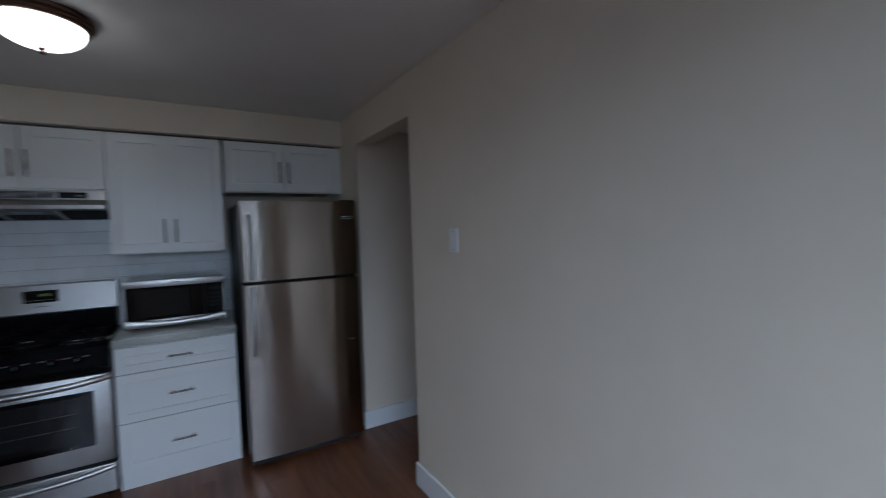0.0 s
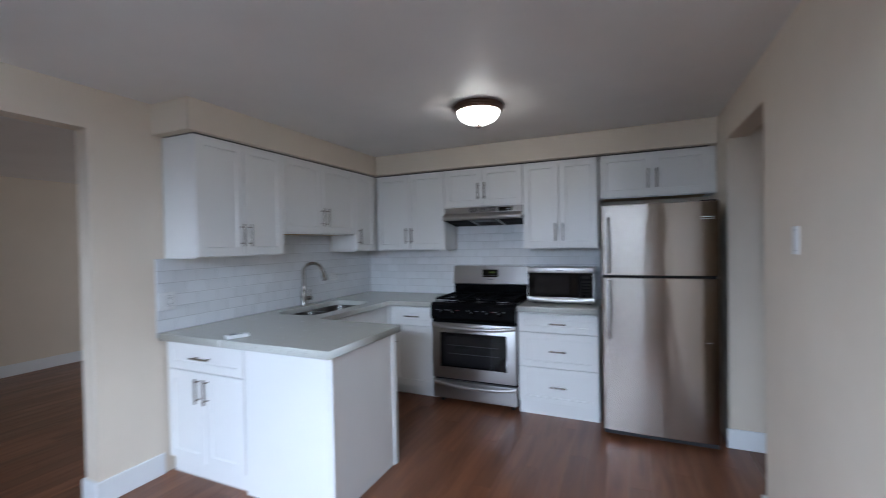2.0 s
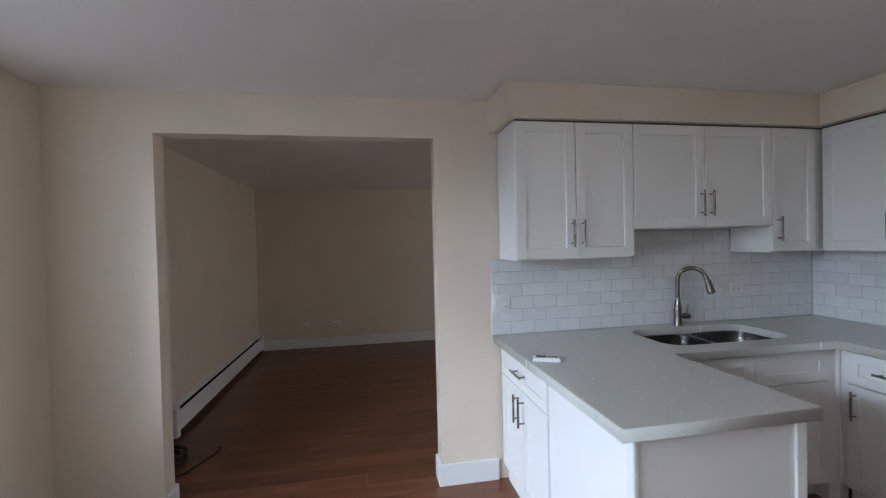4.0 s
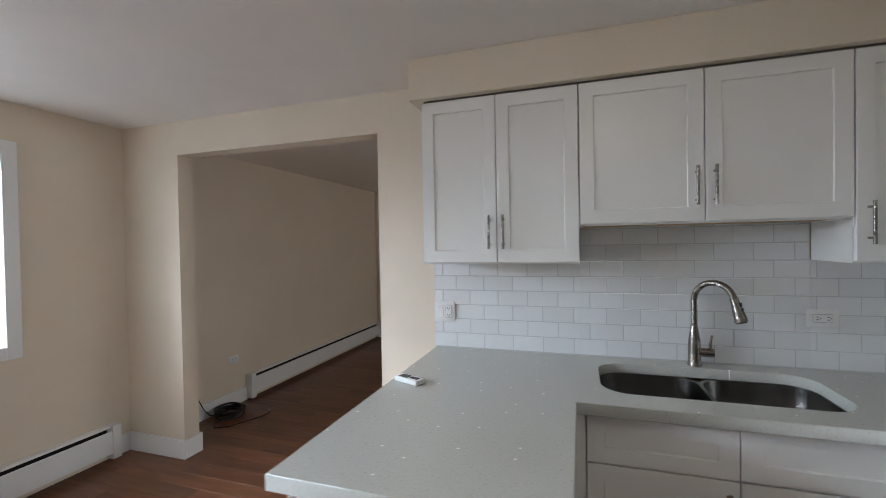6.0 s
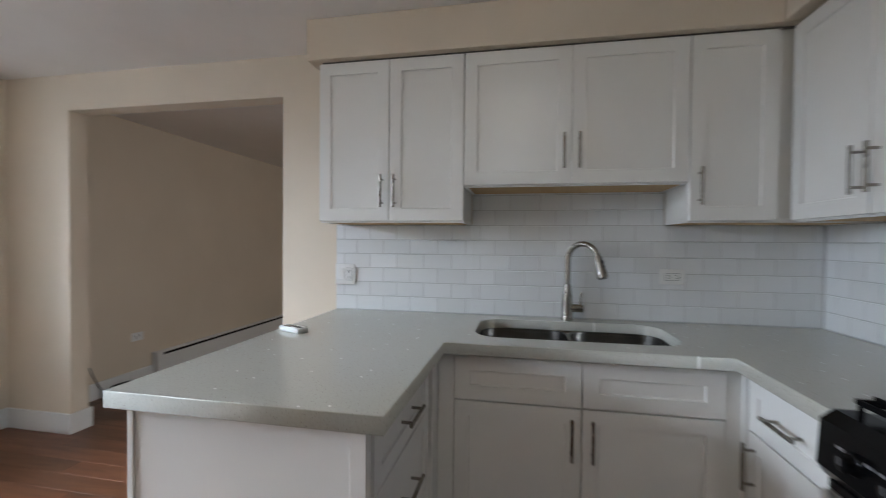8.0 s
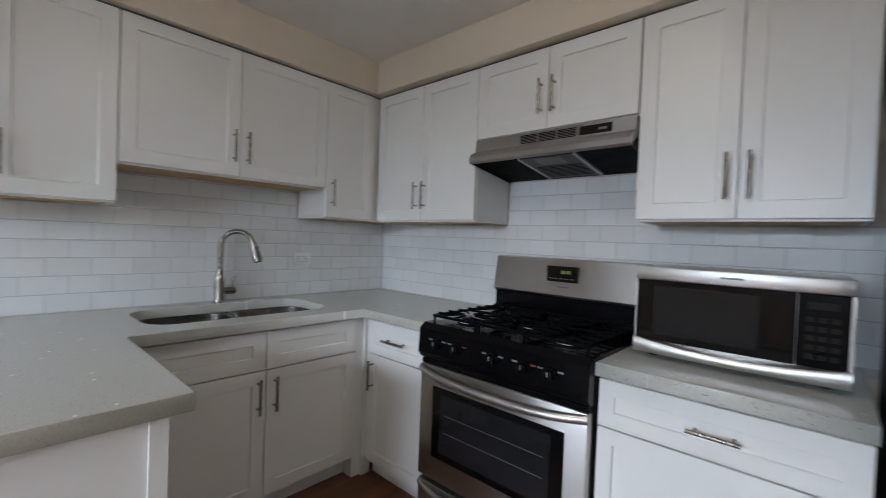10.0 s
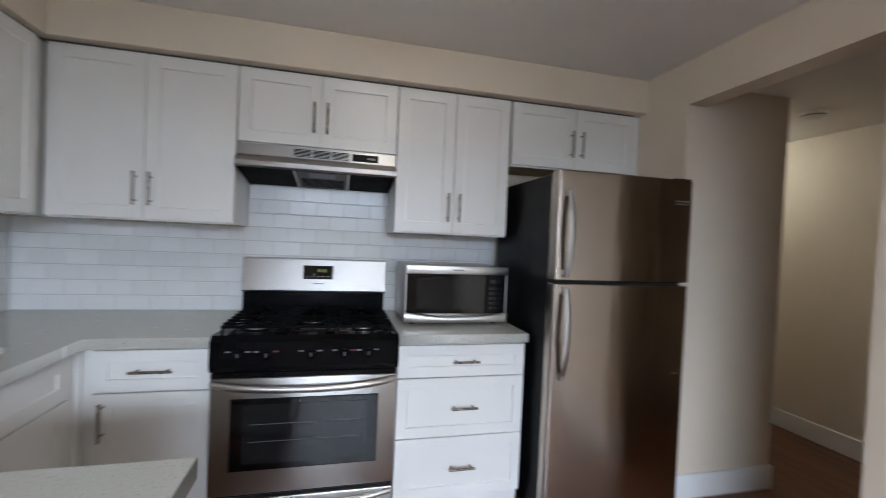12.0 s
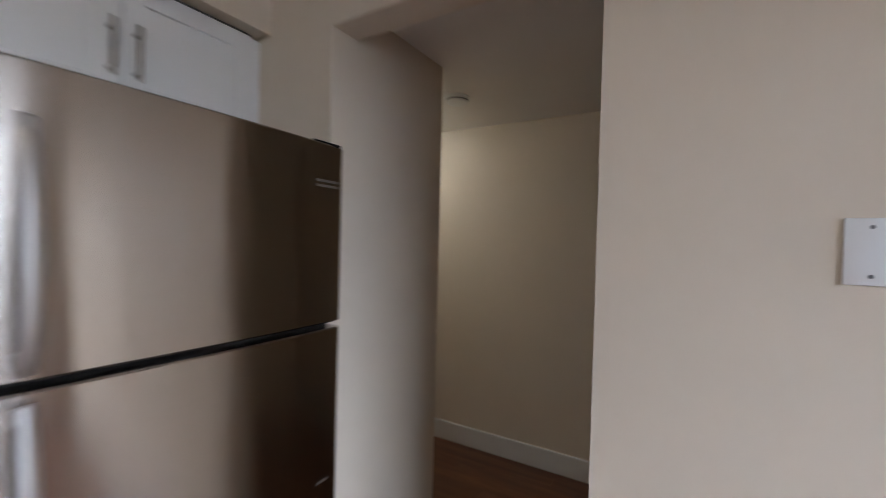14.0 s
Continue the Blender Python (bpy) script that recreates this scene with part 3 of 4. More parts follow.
# control panel, leaning back
bm = bmesh.new()
prof = [(-0.625, 0.766), (-0.672, 0.770), (-0.690, 0.795), (-0.684, 0.900), (-0.655, 0.922), (-0.60, 0.922), (-0.60, 0.766)]
skin(bm, [[bm.verts.new((x, y, z)) for y, z in prof] for x in (0.002, RW - 0.002)])
part("control_panel", bm, ENAMEL, rg, "glossy black control panel", True)
for i, x in enumerate((0.115, 0.225, 0.405, 0.545, 0.650)):
    bm = bmesh.new()
    y0 = -0.687
    tube(bm, [(x, y0 + 0.004, 0.845), (x, y0 - 0.006, 0.845), (x, y0 - 0.009, 0.845), (x, y0 - 0.026, 0.845), (x, y0 - 0.028, 0.845)], [0.024, 0.024, 0.020, 0.017, 0.014], 24)
    k = part("knob", bm, ENAMEL, rg, "black round burner knob", True)
    boxes("knob_grip", INK, k, (x - 0.0022, y0 - 0.031, 0.842, x + 0.0022, y0 - 0.027, 0.858), bev=0.001, label="grey pointer bar")
    for dxx, mt in ((-0.042, INK), (0.036, RED if i % 2 else INK)):
        boxes("marking", mt, k, (x + dxx - 0.010, -0.6885, 0.856, x + dxx + 0.010, -0.686, 0.862))
bm = bmesh.new()
box(bm, 0.0, -0.66, 0.886, RW, -0.10, 0.918, bev=0.006)
part("cooktop", bm, ENAMEL, rg, "black enamelled cooktop", True)
BURN = ((0.155, -0.52, 0.045), (0.155, -0.24, 0.036), (RW / 2, -0.38, 0.05), (RW - 0.155, -0.52, 0.05), (RW - 0.155, -0.24, 0.036))
for x, y, r in BURN:
    bm = bmesh.new()
    lathe(bm, [(r * 1.25, 0.917), (r * 1.25, 0.922), (r, 0.926), (r, 0.932), (r * 0.82, 0.934), (r * 0.82, 0.941), (r * 0.7, 0.944), (0.0, 0.944)], (x, y, 0), 28)
    bn = part("burner", bm, IRON, rg, "black capped gas burner", True)
    bm = bmesh.new()
    lathe(bm, [(r * 1.05, 0.9265), (r * 1.05, 0.9315), (r * 0.85, 0.9325)], (x, y, 0), 28)
    part("burner_ring", bm, STEEL_SOFT, bn, "bare metal burner ring", True)
for gx0, gx1 in ((0.03, 0.275), (0.28, RW - 0.28), (RW - 0.275, RW - 0.03)):
    bm = bmesh.new()
    y0, y1, zt = -0.635, -0.125, 0.958
    b = 0.0055
    for x in (gx0 + b, gx1 - b):
        box(bm, x - b, y0, zt - 0.012, x + b, y1, zt, bev=0.002, seg=1)
    for y in (y0 + b, (y0 + y1) / 2, y1 - b):
        box(bm, gx0 + 2 * b, y - b, zt - 0.012, gx1 - 2 * b, y + b, zt, bev=0.002, seg=1)
    xm = (gx0 + gx1) / 2
    for yc in ((-0.52, -0.24) if gx0 != 0.28 else (-0.50, -0.26)):
        for sx, sy in ((1, 0), (-1, 0), (0, 1), (0, -1), (1, 1), (-1, 1), (1, -1), (-1, -1)):
            ln = 0.105 if sx == 0 or sy == 0 else 0.135
            d = Vector((sx, sy, 0)).normalized()
            a = Vector((xm, yc, zt + 0.001)) + d * 0.028
            e = Vector((min(max(xm + d.x * ln, gx0 + b), gx1 - b), min(max(yc + d.y * ln, y0 + b), y1 - b), zt - 0.004))
            tube(bm, [a, (a + e) / 2, e], [0.004, 0.005, 0.0055], 6)
    for x in (gx0 + b, gx1 - b):
        for y in (y0 + 0.01, y1 - 0.01):
            tube(bm, [(x, y, 0.917), (x, y, zt - 0.004)], 0.006, 8)
    for i in range(7):
        y = y0 + 0.04 + i * (y1 - y0 - 0.08) / 6
        for xa, xb in ((gx0, gx0 + 0.055), (gx1 - 0.055, gx1)):
            box(bm, xa, y - 0.0045, zt - 0.006, xb, y + 0.0045, zt + 0.007, bev=0.002, seg=1)
    part("grate", bm, IRON, rg, "cast iron burner grate")
# backguard
boxes("backguard_base", ENAMEL, rg, (0.006, -0.115, 0.917, RW - 0.022, -0.02, 1.035), bev=0.004, label="black lower backguard")
bm = bmesh.new()
prof = [(-0.02, 1.036), (-0.112, 1.036), (-0.128, 1.048), (-0.100, 1.218), (-0.088, 1.223), (-0.02, 1.223)]
skin(bm, [[bm.verts.new((x, y, z)) for y, z in prof] for x in (0.001, RW - 0.016)])
bg = part("backguard", bm, STEEL, rg, "stainless backguard", True)
ctl = boxes("clock_panel", GLASS_BLACK, bg, (0.315, -0.1215, 1.112, 0.475, -0.102, 1.188), bev=0.002, label="black clock panel with small green digits")
ctl.matrix_world = Matrix.Translation((0, -0.004, 0)) @ ctl.matrix_world
for i, x in enumerate((0.392, 0.404, 0.420, 0.432)):
    boxes("digit", DIGIT, bg, (x, -0.1275, 1.152, x + 0.008, -0.1255, 1.168))
for i in range(5):
    boxes("marking", INK, bg, (0.328 + i * 0.028, -0.1275, 1.126, 0.344 + i * 0.028, -0.1255, 1.130))
boxes("maker_mark", INK, bg, (0.37, -0.1235, 1.084, 0.43, -0.1215, 1.090))

# ---- range hood ----
hd_ = thing("range_hood", pose(1.121, 0, 0), "stainless under-cabinet range hood with a dark underside", "range hood")
HW = 0.774
bm = bmesh.new()
prof = [(-0.012, 1.798), (-0.334, 1.798), (-0.338, 1.742), (-0.376, 1.722), (-0.388, 1.706), (-0.388, 1.684), (-0.380, 1.674), (-0.366, 1.690), (-0.330, 1.715), (-0.012, 1.715)]
skin(bm, [[bm.verts.new((x, y, z)) for y, z in prof] for x in (0.0, HW)])
part("shell", bm, STEEL, hd_, "", True)
for x0, x1 in ((0.001, 0.006), (HW - 0.006, HW - 0.001)):
    bm = bmesh.new()
    q = [(-0.368, 1.676), (-0.014, 1.624), (-0.014, 1.7145), (-0.330, 1.7145)]
    skin(bm, [[bm.verts.new((x, y, z)) for y, z in q] for x in (x0, x1)])
    part("side_plate", bm, ENAMEL, hd_, "dark side plate")
bm = bmesh.new()
skin(bm, [[bm.verts.new((x, y, z)) for y, z in ((-0.362, 1.682), (-0.016, 1.632), (-0.016, 1.642), (-0.362, 1.692))] for x in (0.0065, HW - 0.0065)])
part("underside", bm, IRON, hd_, "black painted underside")
bm = bmesh.new()
skin(bm, [[bm.verts.new((x, y, z)) for y, z in ((-0.356, 1.675), (-0.05, 1.630), (-0.05, 1.638), (-0.356, 1.683))] for x in (0.27, 0.53)])
lb = part("filter_box", bm, FILTER, hd_, "dark metal filter panel")
for x0 in (0.262, 0.530):
    bm = bmesh.new()
    skin(bm, [[bm.verts.new((x, y, z)) for y, z in ((-0.358, 1.673), (-0.05, 1.628), (-0.05, 1.637), (-0.358, 1.682))] for x in (x0, x0 + 0.0075)])
    part("filter_rail", bm, STEEL_SOFT, lb, "bare metal rail")
for i in range(9):
    y = -0.23 + i * 0.018
    z = 1.675 - (y + 0.356) * 0.147 - 0.0012
    boxes("filter_slot", GAP, lb, (0.29, y, z - 0.001, 0.51, y + 0.006, z + 0.002))
bm = bmesh.new()
skin(bm, [[bm.verts.new((x, y, z)) for y, z in ((-0.345, 1.6715), (-0.26, 1.659), (-0.26, 1.664), (-0.345, 1.6765))] for x in (0.335, 0.465)])
part("lamp_lens", bm, INK, lb, "grey plastic lamp lens")
for k in range(3):
    for i in range(6):
        z = 1.750 + i * 0.0068
        boxes("vent_slot", GAP, hd_, (0.262 + k * 0.092, -0.3395, z, 0.346 + k * 0.092, -0.3345, z + 0.0036))
boxes("switch_panel", GLASS_BLACK, hd_, (0.548, -0.3410, 1.750, 0.682, -0.335, 1.786), bev=0.001, label="black switch panel")
boxes("switch", INK, hd_, (0.628, -0.343, 1.762, 0.662, -0.3405, 1.772))

# ---- microwave ----
mw = thing("microwave", pose(1.957, -0.44, TOP), "stainless countertop microwave with a dark window", "microwave")
MW, MH = 0.556, 0.312
boxes("body", STEEL, mw, (0.004, 0.012, 0.014, MW - 0.004, 0.37, MH), bev=0.006, smooth=True)
for x in (0.05, MW - 0.05):
    for y in (0.05, 0.32):
        bm = bmesh.new()
        lathe(bm, [(0.014, 0), (0.016, 0.016)], (x, y, 0), 14)
        part("foot", bm, RUBBER, mw)
boxes("door", GLASS_BLACK, mw, (0.006, -0.008, 0.062, 0.435, 0.012, 0.268), bev=0.002, label="black glass door")
boxes("door_window", SMOKED, mw, (0.060, -0.0105, 0.085, 0.350, -0.0075, 0.248), bev=0.001, label="smoked door window")
boxes("control_panel", ENAMEL, mw, (0.437, -0.007, 0.062, MW - 0.008, 0.012, 0.268), bev=0.002, label="black keypad panel")
for spec in ((0, -0.010, 0.062, 0.006, 0.012, 0.268), (MW - 0.008, -0.010, 0.062, MW, 0.012, 0.268)):
    boxes("side_trim", STEEL_SOFT, mw, spec, bev=0.001)
boxes("top_trim", STEEL_SOFT, mw, (0, -0.014, 0.270, MW, 0.012, MH + 0.002), bev=0.004, label="stainless top band", smooth=True)
bm = bmesh.new()
n = 18
loops = []
for i in range(n + 1):
    s = 2 * i / n - 1
    x, out, dip = MW * i / n, 0.014 + 0.012 * (1 - s * s), 0.022 * (1 - s * s)
    loops.append([bm.verts.new(p) for p in ((x, 0.012, 0.018), (x, -out, 0.018), (x, -out - 0.004, 0.024), (x, -out - 0.004, 0.056 - dip + 0.006), (x, -out, 0.062 - dip + 0.006), (x, 0.012, 0.066 - dip + 0.006))])
skin(bm, loops)
part("bottom_trim", bm, STEEL_SOFT, mw, "bowed stainless bottom band", True)
boxes("clock", SMOKED, mw, (0.458, -0.0085, 0.225, 0.525, -0.0065, 0.245), label="dark clock window")
for r in range(5):
    for q in range(3):
        boxes("key", SMOKED, mw, (0.455 + q * 0.027, -0.0085, 0.085 + r * 0.026, 0.475 + q * 0.027, -0.0065, 0.100 + r * 0.026))
boxes("maker_mark", INK, mw, (0.25, -0.0155, 0.290, 0.31, -0.0135, 0.296))

# ---- fridge ----
fr = thing("refrigerator", pose(2.587, -0.02, 0), "stainless top-freezer refrigerator with black sides", "refrigerator")
FW, FH = 0.748, 1.712
boxes("body", SIDE, fr, (0.004, -0.735, 0.02, FW - 0.004, -0.05, FH - 0.012), bev=0.006)


def fridge_door(name, z0, z1):
    """A door whose face bows out a little, with rounded side edges."""
    bm = bmesh.new()
    prof = [(0.0, -0.742), (0.0, -0.790)]
    prof += [(0.020 * (1 - math.cos(radians(a))), -0.790 - 0.012 * math.sin(radians(a))) for a in (30, 60, 90)]
    for i in range(1, 14):
        s = 2 * i / 14 - 1
        prof.append((FW * i / 14, -0.802 - 0.012 * (1 - s * s)))
    prof += [(FW - 0.020 * (1 - math.cos(radians(a))), -0.790 - 0.012 * math.sin(radians(a))) for a in (90, 60, 30)]
    prof += [(FW, -0.790), (FW, -0.742)]
    e = 0.004
    loops = []
    for z, k in ((z0, e), (z0 + e, 0), (z1 - e, 0), (z1, e)):
        loops.append([bm.verts.new((x + (k if x < 0.02 else -k if x > FW - 0.02 else 0), y + (k if y < -0.76 else 0), z)) for x, y in prof])
    skin(bm, loops)
    return part(name, bm, FRIDGE_STEEL, fr, "brushed stainless door", True)


fz = fridge_door("freezer_door", 1.200, FH)
fd = fridge_door("fridge_door", 0.058, 1.184)
boxes("door_gasket", GAP, fr, (0.008, -0.741, 0.06, FW - 0.008, -0.7355, FH - 0.02), (0.01, -0.750, 1.1845, FW - 0.01, -0.7415, 1.1995))


def fridge_handle(parent, z0, z1, up):
    """A flat bowed handle that springs from the door's end and leans out to its far tip."""
    bm = bmesh.new()
    n, rings = 18, []
    for i in range(n + 1):
        s = i / n
        z = z0 + (z1 - z0) * s
        near = s if up else 1 - s
        out = 0.012 + 0.048 * math.sin(math.pi * min(1, 0.06 + near * 0.94)) ** 0.6
        w = 0.013 * (0.75 + 0.25 * math.sin(math.pi * s))
        x, y = 0.052, -0.803 - out
        rings.append([bm.verts.new(p) for p in ((x - w, y + 0.012, z), (x - w, y + 0.003, z), (x - w * 0.6, y, z), (x + w * 0.6, y, z), (x + w, y + 0.003, z), (x + w, y + 0.012, z))])
    skin(bm, rings)
    for z in (z0 + 0.02, z1 - 0.02):
        box(bm, 0.042, -0.832, z - 0.015, 0.062, -0.800, z + 0.015, bev=0.003, seg=1)
    return part("handle", bm, STEEL, parent, "bowed stainless handle", True)


fridge_handle(fz, 1.215, 1.625, True)
fridge_handle(fd, 0.735, 1.168, False)
boxes("maker_mark", STEEL_SOFT, fz, (0.640, -0.8125, 1.602, 0.715, -0.806, 1.608), (0.640, -0.8125, 1.588, 0.715, -0.806, 1.594), label="small raised badge")
boxes("mark_strip", STEEL_SOFT, fd, (0.665, -0.8105, 0.745, 0.700, -0.8045, 0.749))
boxes("hinge_cover", SIDE, fr, (FW - 0.11, -0.80, FH - 0.0005, FW - 0.012, -0.66, FH + 0.007), bev=0.002, label="black hinge cover")
boxes("toe_grille", RUBBER, fr, (0.01, -0.745, 0.012, FW - 0.01, -0.736, 0.055), (0.01, -0.79, 0.028, FW - 0.01, -0.745, 0.055))
for x in (0.06, FW / 2, FW - 0.06):
    bm = bmesh.new()
    lathe(bm, [(0.02, 0), (0.02, 0.01), (0.01, 0.014), (0.01, 0.03)], (x, -0.70, 0), 14)
    part("foot", bm, RUBBER, fr)


# ---- lamps ----
def dome_light(m, label, glass):
    d = thing("ceiling_light", m, label, "ceiling light", "dome lights")
    bm = bmesh.new()
    lathe(bm, [(0.06, 0.0), (0.165, 0.0), (0.173, -0.008), (0.173, -0.020), (0.163, -0.026), (0.163, -0.034), (0.153, -0.042), (0.145, -0.044), (0.134, -0.040), (0.06, -0.036)], seg=56)
    part("rim", bm, BRONZE, d, "dark bronze rim", True)
    bm = bmesh.new()
    lathe(bm, [(0.139, -0.040)] + [(0.139 * math.cos(radians(a)), -0.042 - 0.085 * math.sin(radians(a))) for a in range(6, 90, 7)] + [(0.004, -0.127)], seg=56)
    g = part("shade", bm, glass, d, "lit frosted white glass bowl", True)
    bm = bmesh.new()
    lathe(bm, [(0.003, -0.122), (0.016, -0.126), (0.017, -0.131), (0.009, -0.137), (0.012, -0.143), (0.007, -0.150), (0.0, -0.151)], seg=18)
    part("finial", bm, BRONZE, d, "bronze finial", True)
    return d


dome_light(pose(1.86, -1.43, CEIL), "flush dome ceiling light with frosted glass, switched on", SHADE)
dome_light(pose(4.58, 0.22, 2.26), "flush dome ceiling light in the hall, switched on", HALL_SHADE)

# smoke detector in the hall
sd = thing("smoke_detector", pose(4.47, -0.55, 2.26), "round white smoke detector on the hall ceiling", "smoke detector")
bm = bmesh.new()
lathe(bm, [(0.07, 0), (0.07, -0.008), (0.062, -0.010), (0.060, -0.030), (0.045, -0.040), (0.0, -0.042)], seg=32)
part("body", bm, PLASTIC, sd, "", True)
bm = bmesh.new()
lathe(bm, [(0.058, -0.016), (0.0615, -0.018), (0.0615, -0.024), (0.058, -0.026)], seg=32)
part("vent_ring", bm, INK, sd, "", True)


# ---- plates and outlets; local x across, z up, the face towards -y ----
def plate(m, w, h, label, name="wall_plate", category="wall plate"):
    p = thing(name, m, label, category, "wall plates")
    boxes("plate", PLASTIC, p, (-w / 2, -0.006, -h / 2, w / 2, 0, h / 2), bev=0.002, smooth=True)
    return p


def screw(p, x, z):
    bm = bmesh.new()
    tube(bm, [(x, -0.0055, z), (x, -0.0072, z)], 0.0036, 12)
    part("screw", bm, INK, p)


def receptacle(p, x, turned=False):
    r = boxes("receptacle", PLASTIC, p, *([(x - 0.034, -0.0085, -0.0165, x + 0.034, -0.0055, 0.0165)] if turned else [(x - 0.0165, -0.0085, -0.034, x + 0.0165, -0.0055, 0.034)]), bev=0.001)
    # black inserts and a grey frame stand in for shaded holes and gap
    for s in (-0.019, 0.019):
        for k in (-0.006, 0.006):
            spec = (x + s - 0.005, -0.0092, k - 0.0014, x + s + 0.005, -0.008, k + 0.0014) if turned else (x + k - 0.0014, -0.0092, s - 0.005, x + k + 0.0014, -0.008, s + 0.005)
            boxes("slot", RUBBER, r, spec)
        bm = bmesh.new()
        gx, gz = (x + s + 0.010, 0.0) if turned else (x, s - 0.010)
        tube(bm, [(gx, -0.008, gz), (gx, -0.0092, gz)], 0.0024, 10)
        part("earth_hole", bm, RUBBER, r)
    w, h = (0.0355, 0.018) if turned else (0.018, 0.0355)
    boxes("receptacle_gap", INK, p, (x - w, -0.0064, -h, x + w, -0.005, h))


p = plate(pose(EAST, -1.98, 1.443, 0, 0, -90), 0.071, 0.115, "blank white wall plate with two screws on the cream wall")
screw(p, 0, 0.042), screw(p, 0, -0.042)
p = plate(pose(0.0125, -2.368, 1.115, 0, 0, 90), 0.116, 0.116, "white double plate with rocker switch and outlet on tiles", "switch_plate", "switch")
boxes("rocker", PLASTIC, p, (-0.040, -0.0095, -0.033, -0.007, -0.0055, 0.033), bev=0.0015)
receptacle(p, 0.025)
p = plate(pose(0.0125, -0.657, 1.140, 0, 0, 90), 0.116, 0.074, "white outlet plate turned sideways on the tiles", "outlet", "outlet")
receptacle(p, 0, True)
for y in (-4.12, -3.66):
    p = plate(pose(FAR, y, 0.34, 0, 0, 90), 0.116, 0.074, "white outlet plate low on the living room wall", "outlet", "outlet")
    receptacle(p, 0, True)
p = plate(pose(-0.90, SOUTH_L, 0.43, 0, 0, 180), 0.116, 0.074, "white outlet plate low on the living room wall", "outlet", "outlet")
receptacle(p, 0, True)


# ---- baseboard heaters; local x along the wall, the front towards -y ----
def heater(m, length, label):
    h = thing("baseboard_heater", m, label, "heater", "baseboard heaters")
    bm = bmesh.new()
    prof = [(0, 0.245), (-0.045, 0.245), (-0.052, 0.238), (-0.052, 0.232), (0, 0.232)]
    skin(bm, [[bm.verts.new((x, y, z)) for y, z in prof] for x in (0.06, length - 0.06)])
    part("top_cover", bm, TRIM, h)
    boxes("back_plate", GAP, h, (0.06, -0.012, 0.03, length - 0.06, 0, 0.231))
    bm = bmesh.new()
    prof = [(-0.060, 0.212), (-0.068, 0.205), (-0.070, 0.055), (-0.055, 0.048), (-0.053, 0.052), (-0.066, 0.060), (-0.064, 0.203), (-0.058, 0.208)]
    skin(bm, [[bm.verts.new((x, y, z)) for y, z in prof] for x in (0.06, length - 0.06)])
    part("front_panel", bm, TRIM, h, "white enamelled front panel")
    for x0, x1 in ((0, 0.06), (length - 0.06, length)):
        boxes("end_cap", TRIM, h, (x0, -0.074, 0.012, x1, 0, 0.250), bev=0.005)
    bm = bmesh.new()
    tube(bm, [(0.06, -0.035, 0.11), (length - 0.06, -0.035, 0.11)], 0.012, 10)
    box(bm, 0.08, -0.052, 0.075, length - 0.08, -0.014, 0.145)
    part("fin_element", bm, GAP, h, "dark finned heating element")
    return h


heater(pose(3.05, SOUTH, 0, 0, 0, 180), 2.94, "white baseboard heater under the kitchen window")
heater(pose(-1.05, SOUTH_L, 0, 0, 0, 180), -1.05 - FAR - 0.02, "long white baseboard heater along the living room wall")

# ---- coiled cable on the living room floor ----
cb = thing("coiled_cable", pose(-0.70, -4.62, 0), "black coiled cable lying on the wood floor", "cable")
bm = bmesh.new()
pts = []
for i in range(110):
    a = i * 2 * math.pi / 22
    r = 0.115 + 0.016 * math.sin(i * 0.37)
    pts.append((r * math.cos(a), r * 0.9 * math.sin(a), 0.009 + 0.013 * (i / 22) + 0.002 * math.sin(i)))
tube(bm, pts, 0.0088, 8)
part("coil", bm, RUBBER, cb, "", True)
bm = bmesh.new()
tube(bm, [(0.11, 0.02, 0.006), (0.20, 0.03, 0.006), (0.26, 0.09, 0.005), (0.20, 0.19, 0.005), (0.08, 0.24, 0.005), (-0.04, 0.30, 0.005), (-0.13, 0.31, 0.005), (-0.17, 0.28, 0.006)], 0.0045, 8)
part("loose_end", bm, RUBBER, cb, "", True)
bm = bmesh.new()
tube(bm, [(0.06, -0.08, 0.02), (0.12, -0.10, 0.03), (0.17, -0.115, 0.10), (0.21, -0.130, 0.20), (0.225, -0.145, 0.27)], 0.0045, 8)
part("wall_lead", bm, RUBBER, cb, "", True)
bm = bmesh.new()
tube(bm, [(-0.165, 0.285, 0.006), (-0.185, 0.262, 0.006)], 0.007, 8)
part("plug", bm, STEEL_SOFT, cb, "small metal plug")


# ---- tiles ----
TW, TH, TT, JOINT = 0.1525, 0.0765, 0.0075, 0.0026
tile_meshes = {}


def tile_mesh(w, h):
    key = (round(w, 3), round(h, 3))
    if key not in tile_meshes:
        bm = bmesh.new()
        e, d = 0.0022, TT
        a = [bm.verts.new(p) for p in ((0, 0, 0), (w, 0, 0), (w, 0, h), (0, 0, h))]
        b = [bm.verts.new(p) for p in ((0, -d + e * 0.7, 0), (w, -d + e * 0.7, 0), (w, -d + e * 0.7, h), (0, -d + e * 0.7, h))]
        c = [bm.verts.new(p) for p in ((e, -d, e), (w - e, -d, e), (w - e, -d, h - e), (e, -d, h - e))]
        skin(bm, [a, b, c])
        me = finish(bm, False)
        me.materials.append(TILE)
        tile_meshes[key] = me
    return tile_meshes[key]


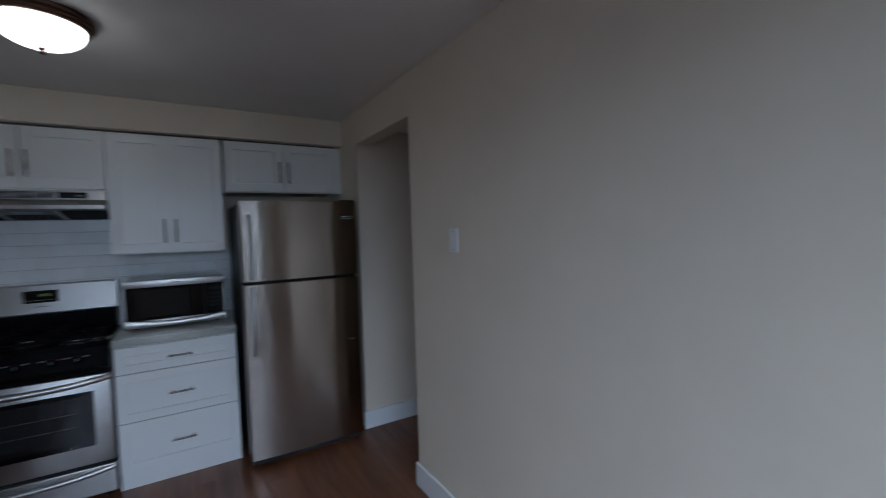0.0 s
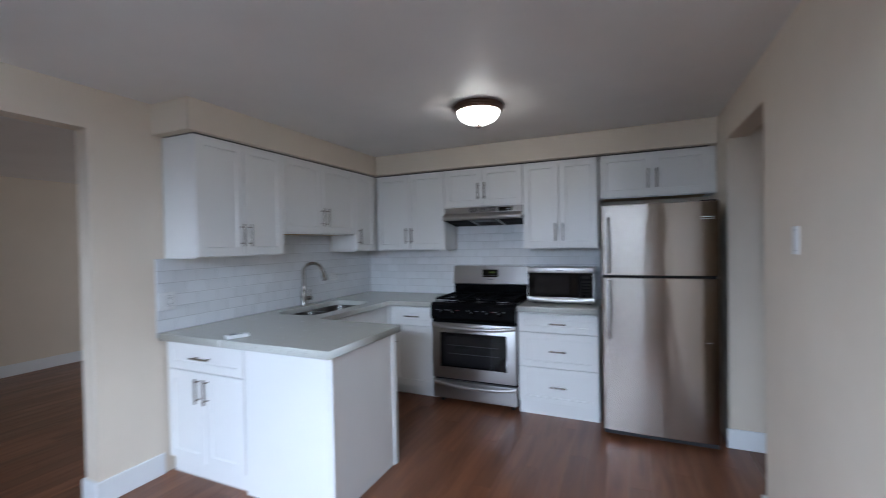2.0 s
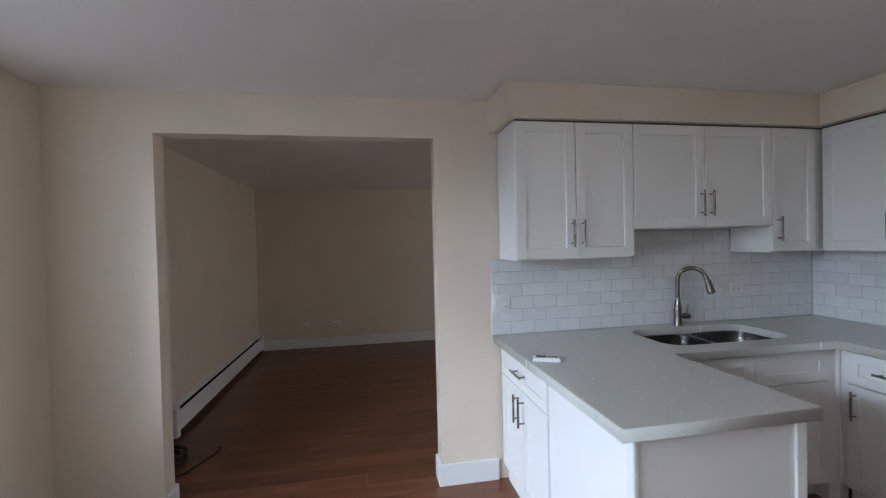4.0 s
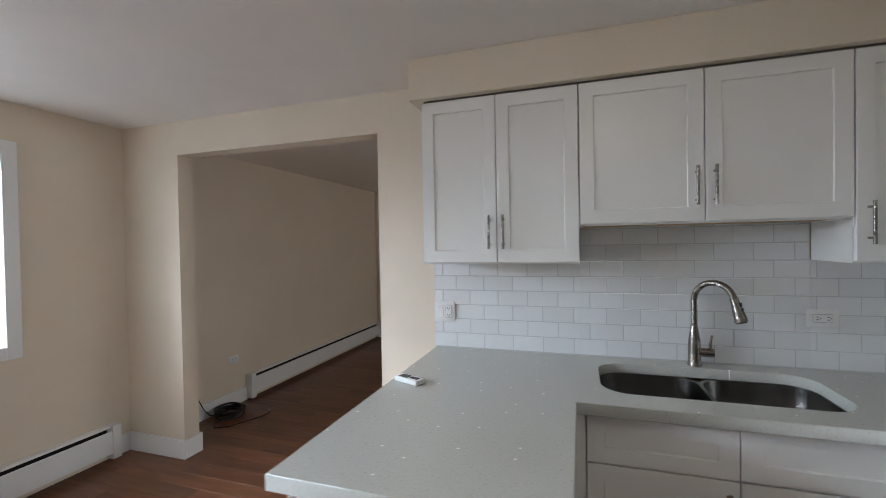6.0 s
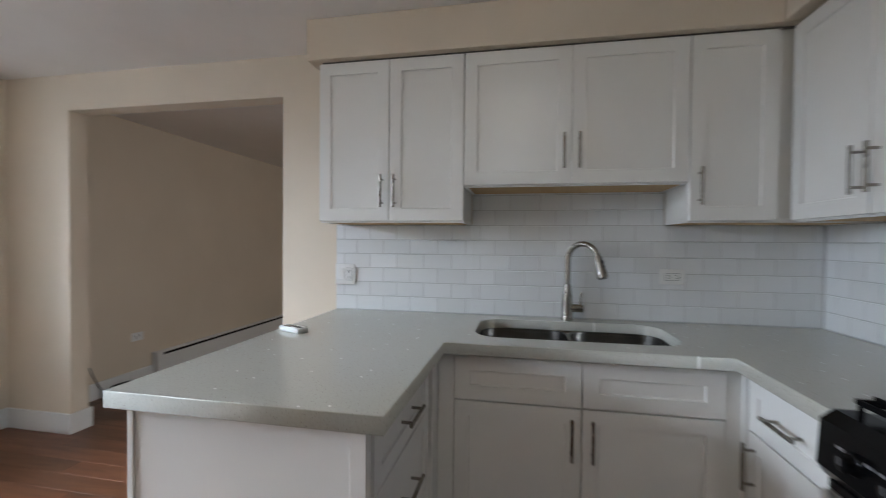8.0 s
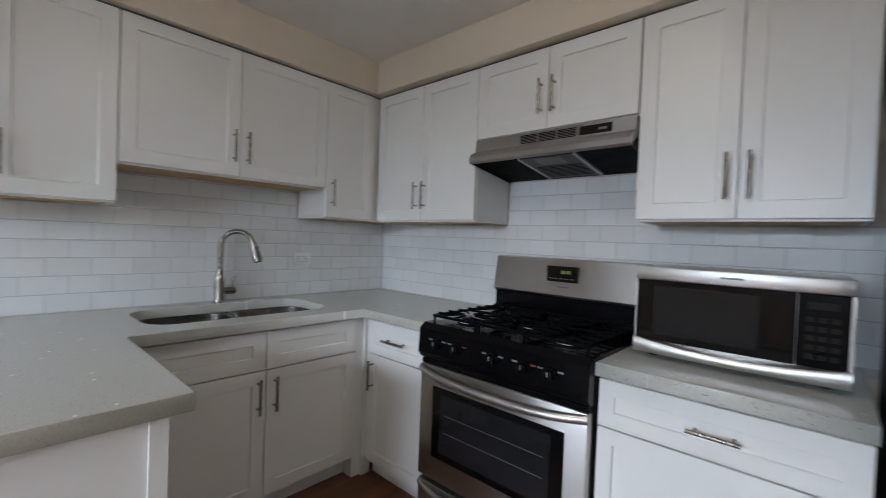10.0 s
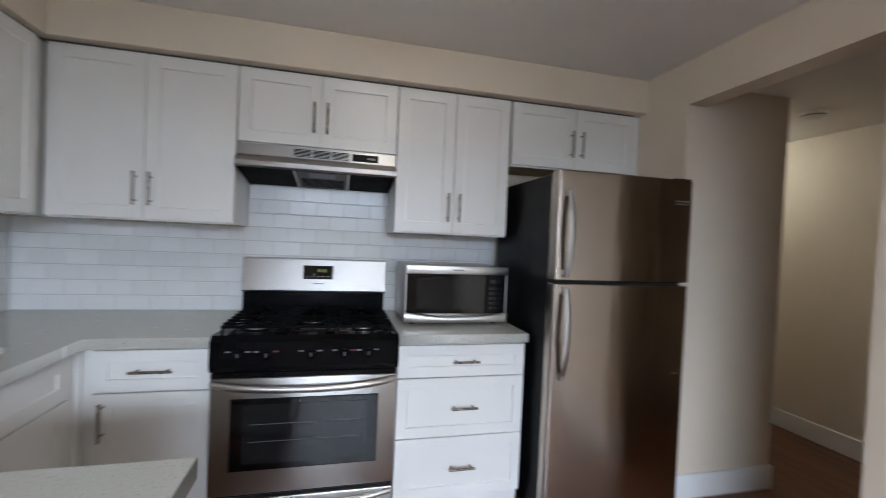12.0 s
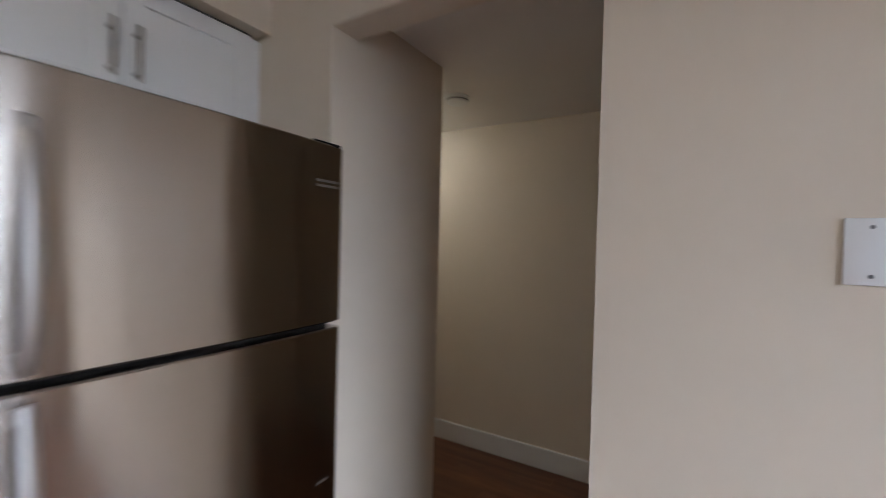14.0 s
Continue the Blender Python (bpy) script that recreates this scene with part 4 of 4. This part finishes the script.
def tiling(parent, fields, offset):
    """Running bond from the worktop up; fields: (x0, x1, ceiling height) along the wall."""
    x_max = max(f[1] for f in fields)
    row, z = 0, TOP + 0.003
    while z < max(f[2] for f in fields):
        x = -(TW + JOINT) + (offset if row % 2 else offset + (TW + JOINT) / 2)
        while x < x_max:
            for fx0, fx1, fz in fields:
                a, b, t = max(x, fx0), min(x + TW, fx1), min(z + TH, fz)
                if b - a > 0.012 and t - z > 0.008:
                    ob = new("tile", tile_mesh(b - a, t - z))
                    ob.parent = parent
                    ob.location = (a, 0.0005, z)
                    ob.rotation_euler = ((random.random() - 0.5) * 0.006, 0, (random.random() - 0.5) * 0.005)
            x += TW + JOINT
        z += TH + JOINT
        row += 1


bs = tagged(thing("backsplash_west", pose(0, -2.427, 0, 0, 0, 90), "white glazed subway tile backsplash behind the sink", "backsplash"), kind="structure")
boxes("grout", GROUT, bs, (0, -0.0055, TOP - 0.03, 2.427, -0.0005, 1.393), (0.79, -0.0055, 1.393, 1.725, -0.0005, 1.57))
tiling(bs, [(0.0, 0.780, 1.400), (0.780, 1.731, 1.568), (1.731, 2.417, 1.400)], 0.05)
bs = tagged(thing("backsplash_north", pose(0, 0, 0), "white glazed subway tile backsplash behind the range", "backsplash"), kind="structure")
boxes("grout", GROUT, bs, (0.006, -0.0055, TOP - 0.03, 2.60, -0.0005, 1.393), (1.118, -0.0055, 1.393, 1.897, -0.0005, 1.72))
tiling(bs, [(0.014, 1.117, 1.400), (1.117, 1.899, 1.712), (1.899, 2.60, 1.400)], 0.09)

# ---- floor planks ----
PW, PL = 0.125, 1.22
plank_meshes = {}


def plank_mesh(l, w):
    key = (round(l, 3), round(w, 3))
    if key not in plank_meshes:
        bm = bmesh.new()
        e = 0.0006
        a = [bm.verts.new(p) for p in ((0, 0, -0.012), (l, 0, -0.012), (l, w, -0.012), (0, w, -0.012))]
        b = [bm.verts.new(p) for p in ((0, 0, -e), (l, 0, -e), (l, w, -e), (0, w, -e))]
        c = [bm.verts.new(p) for p in ((e, e, 0), (l - e, e, 0), (l - e, w - e, 0), (e, w - e, 0))]
        skin(bm, [a, b, c])
        me = finish(bm, False)
        me.materials.append(WOOD)
        plank_meshes[key] = me
    return plank_meshes[key]


def planks(x0, x1, y0, y1):
    floor = bpy.data.objects["floor"]
    x, row = x0, 0
    while x < x1 - 0.01:
        w = min(PW, x1 - x) - 0.0006
        y = y0 - (0.0, 0.47, 0.83, 0.21, 0.66)[row % 5] * PL
        while y < y1:
            a, b = max(y, y0), min(y + PL, y1)
            if b - a > 0.01:
                ob = new("plank", plank_mesh(b - a - 0.0006, w))
                ob.parent = floor
                ob.location = (x + w, a, 0)
                ob.rotation_euler = (0, 0, radians(90))
            y += PL
        x += PW
        row += 1


planks(FAR, EAST + T, SOUTH, 0.0)
planks(FAR, -T, 0.0, 0.8)
planks(EAST + T, HALL, -2.88, 2.2)
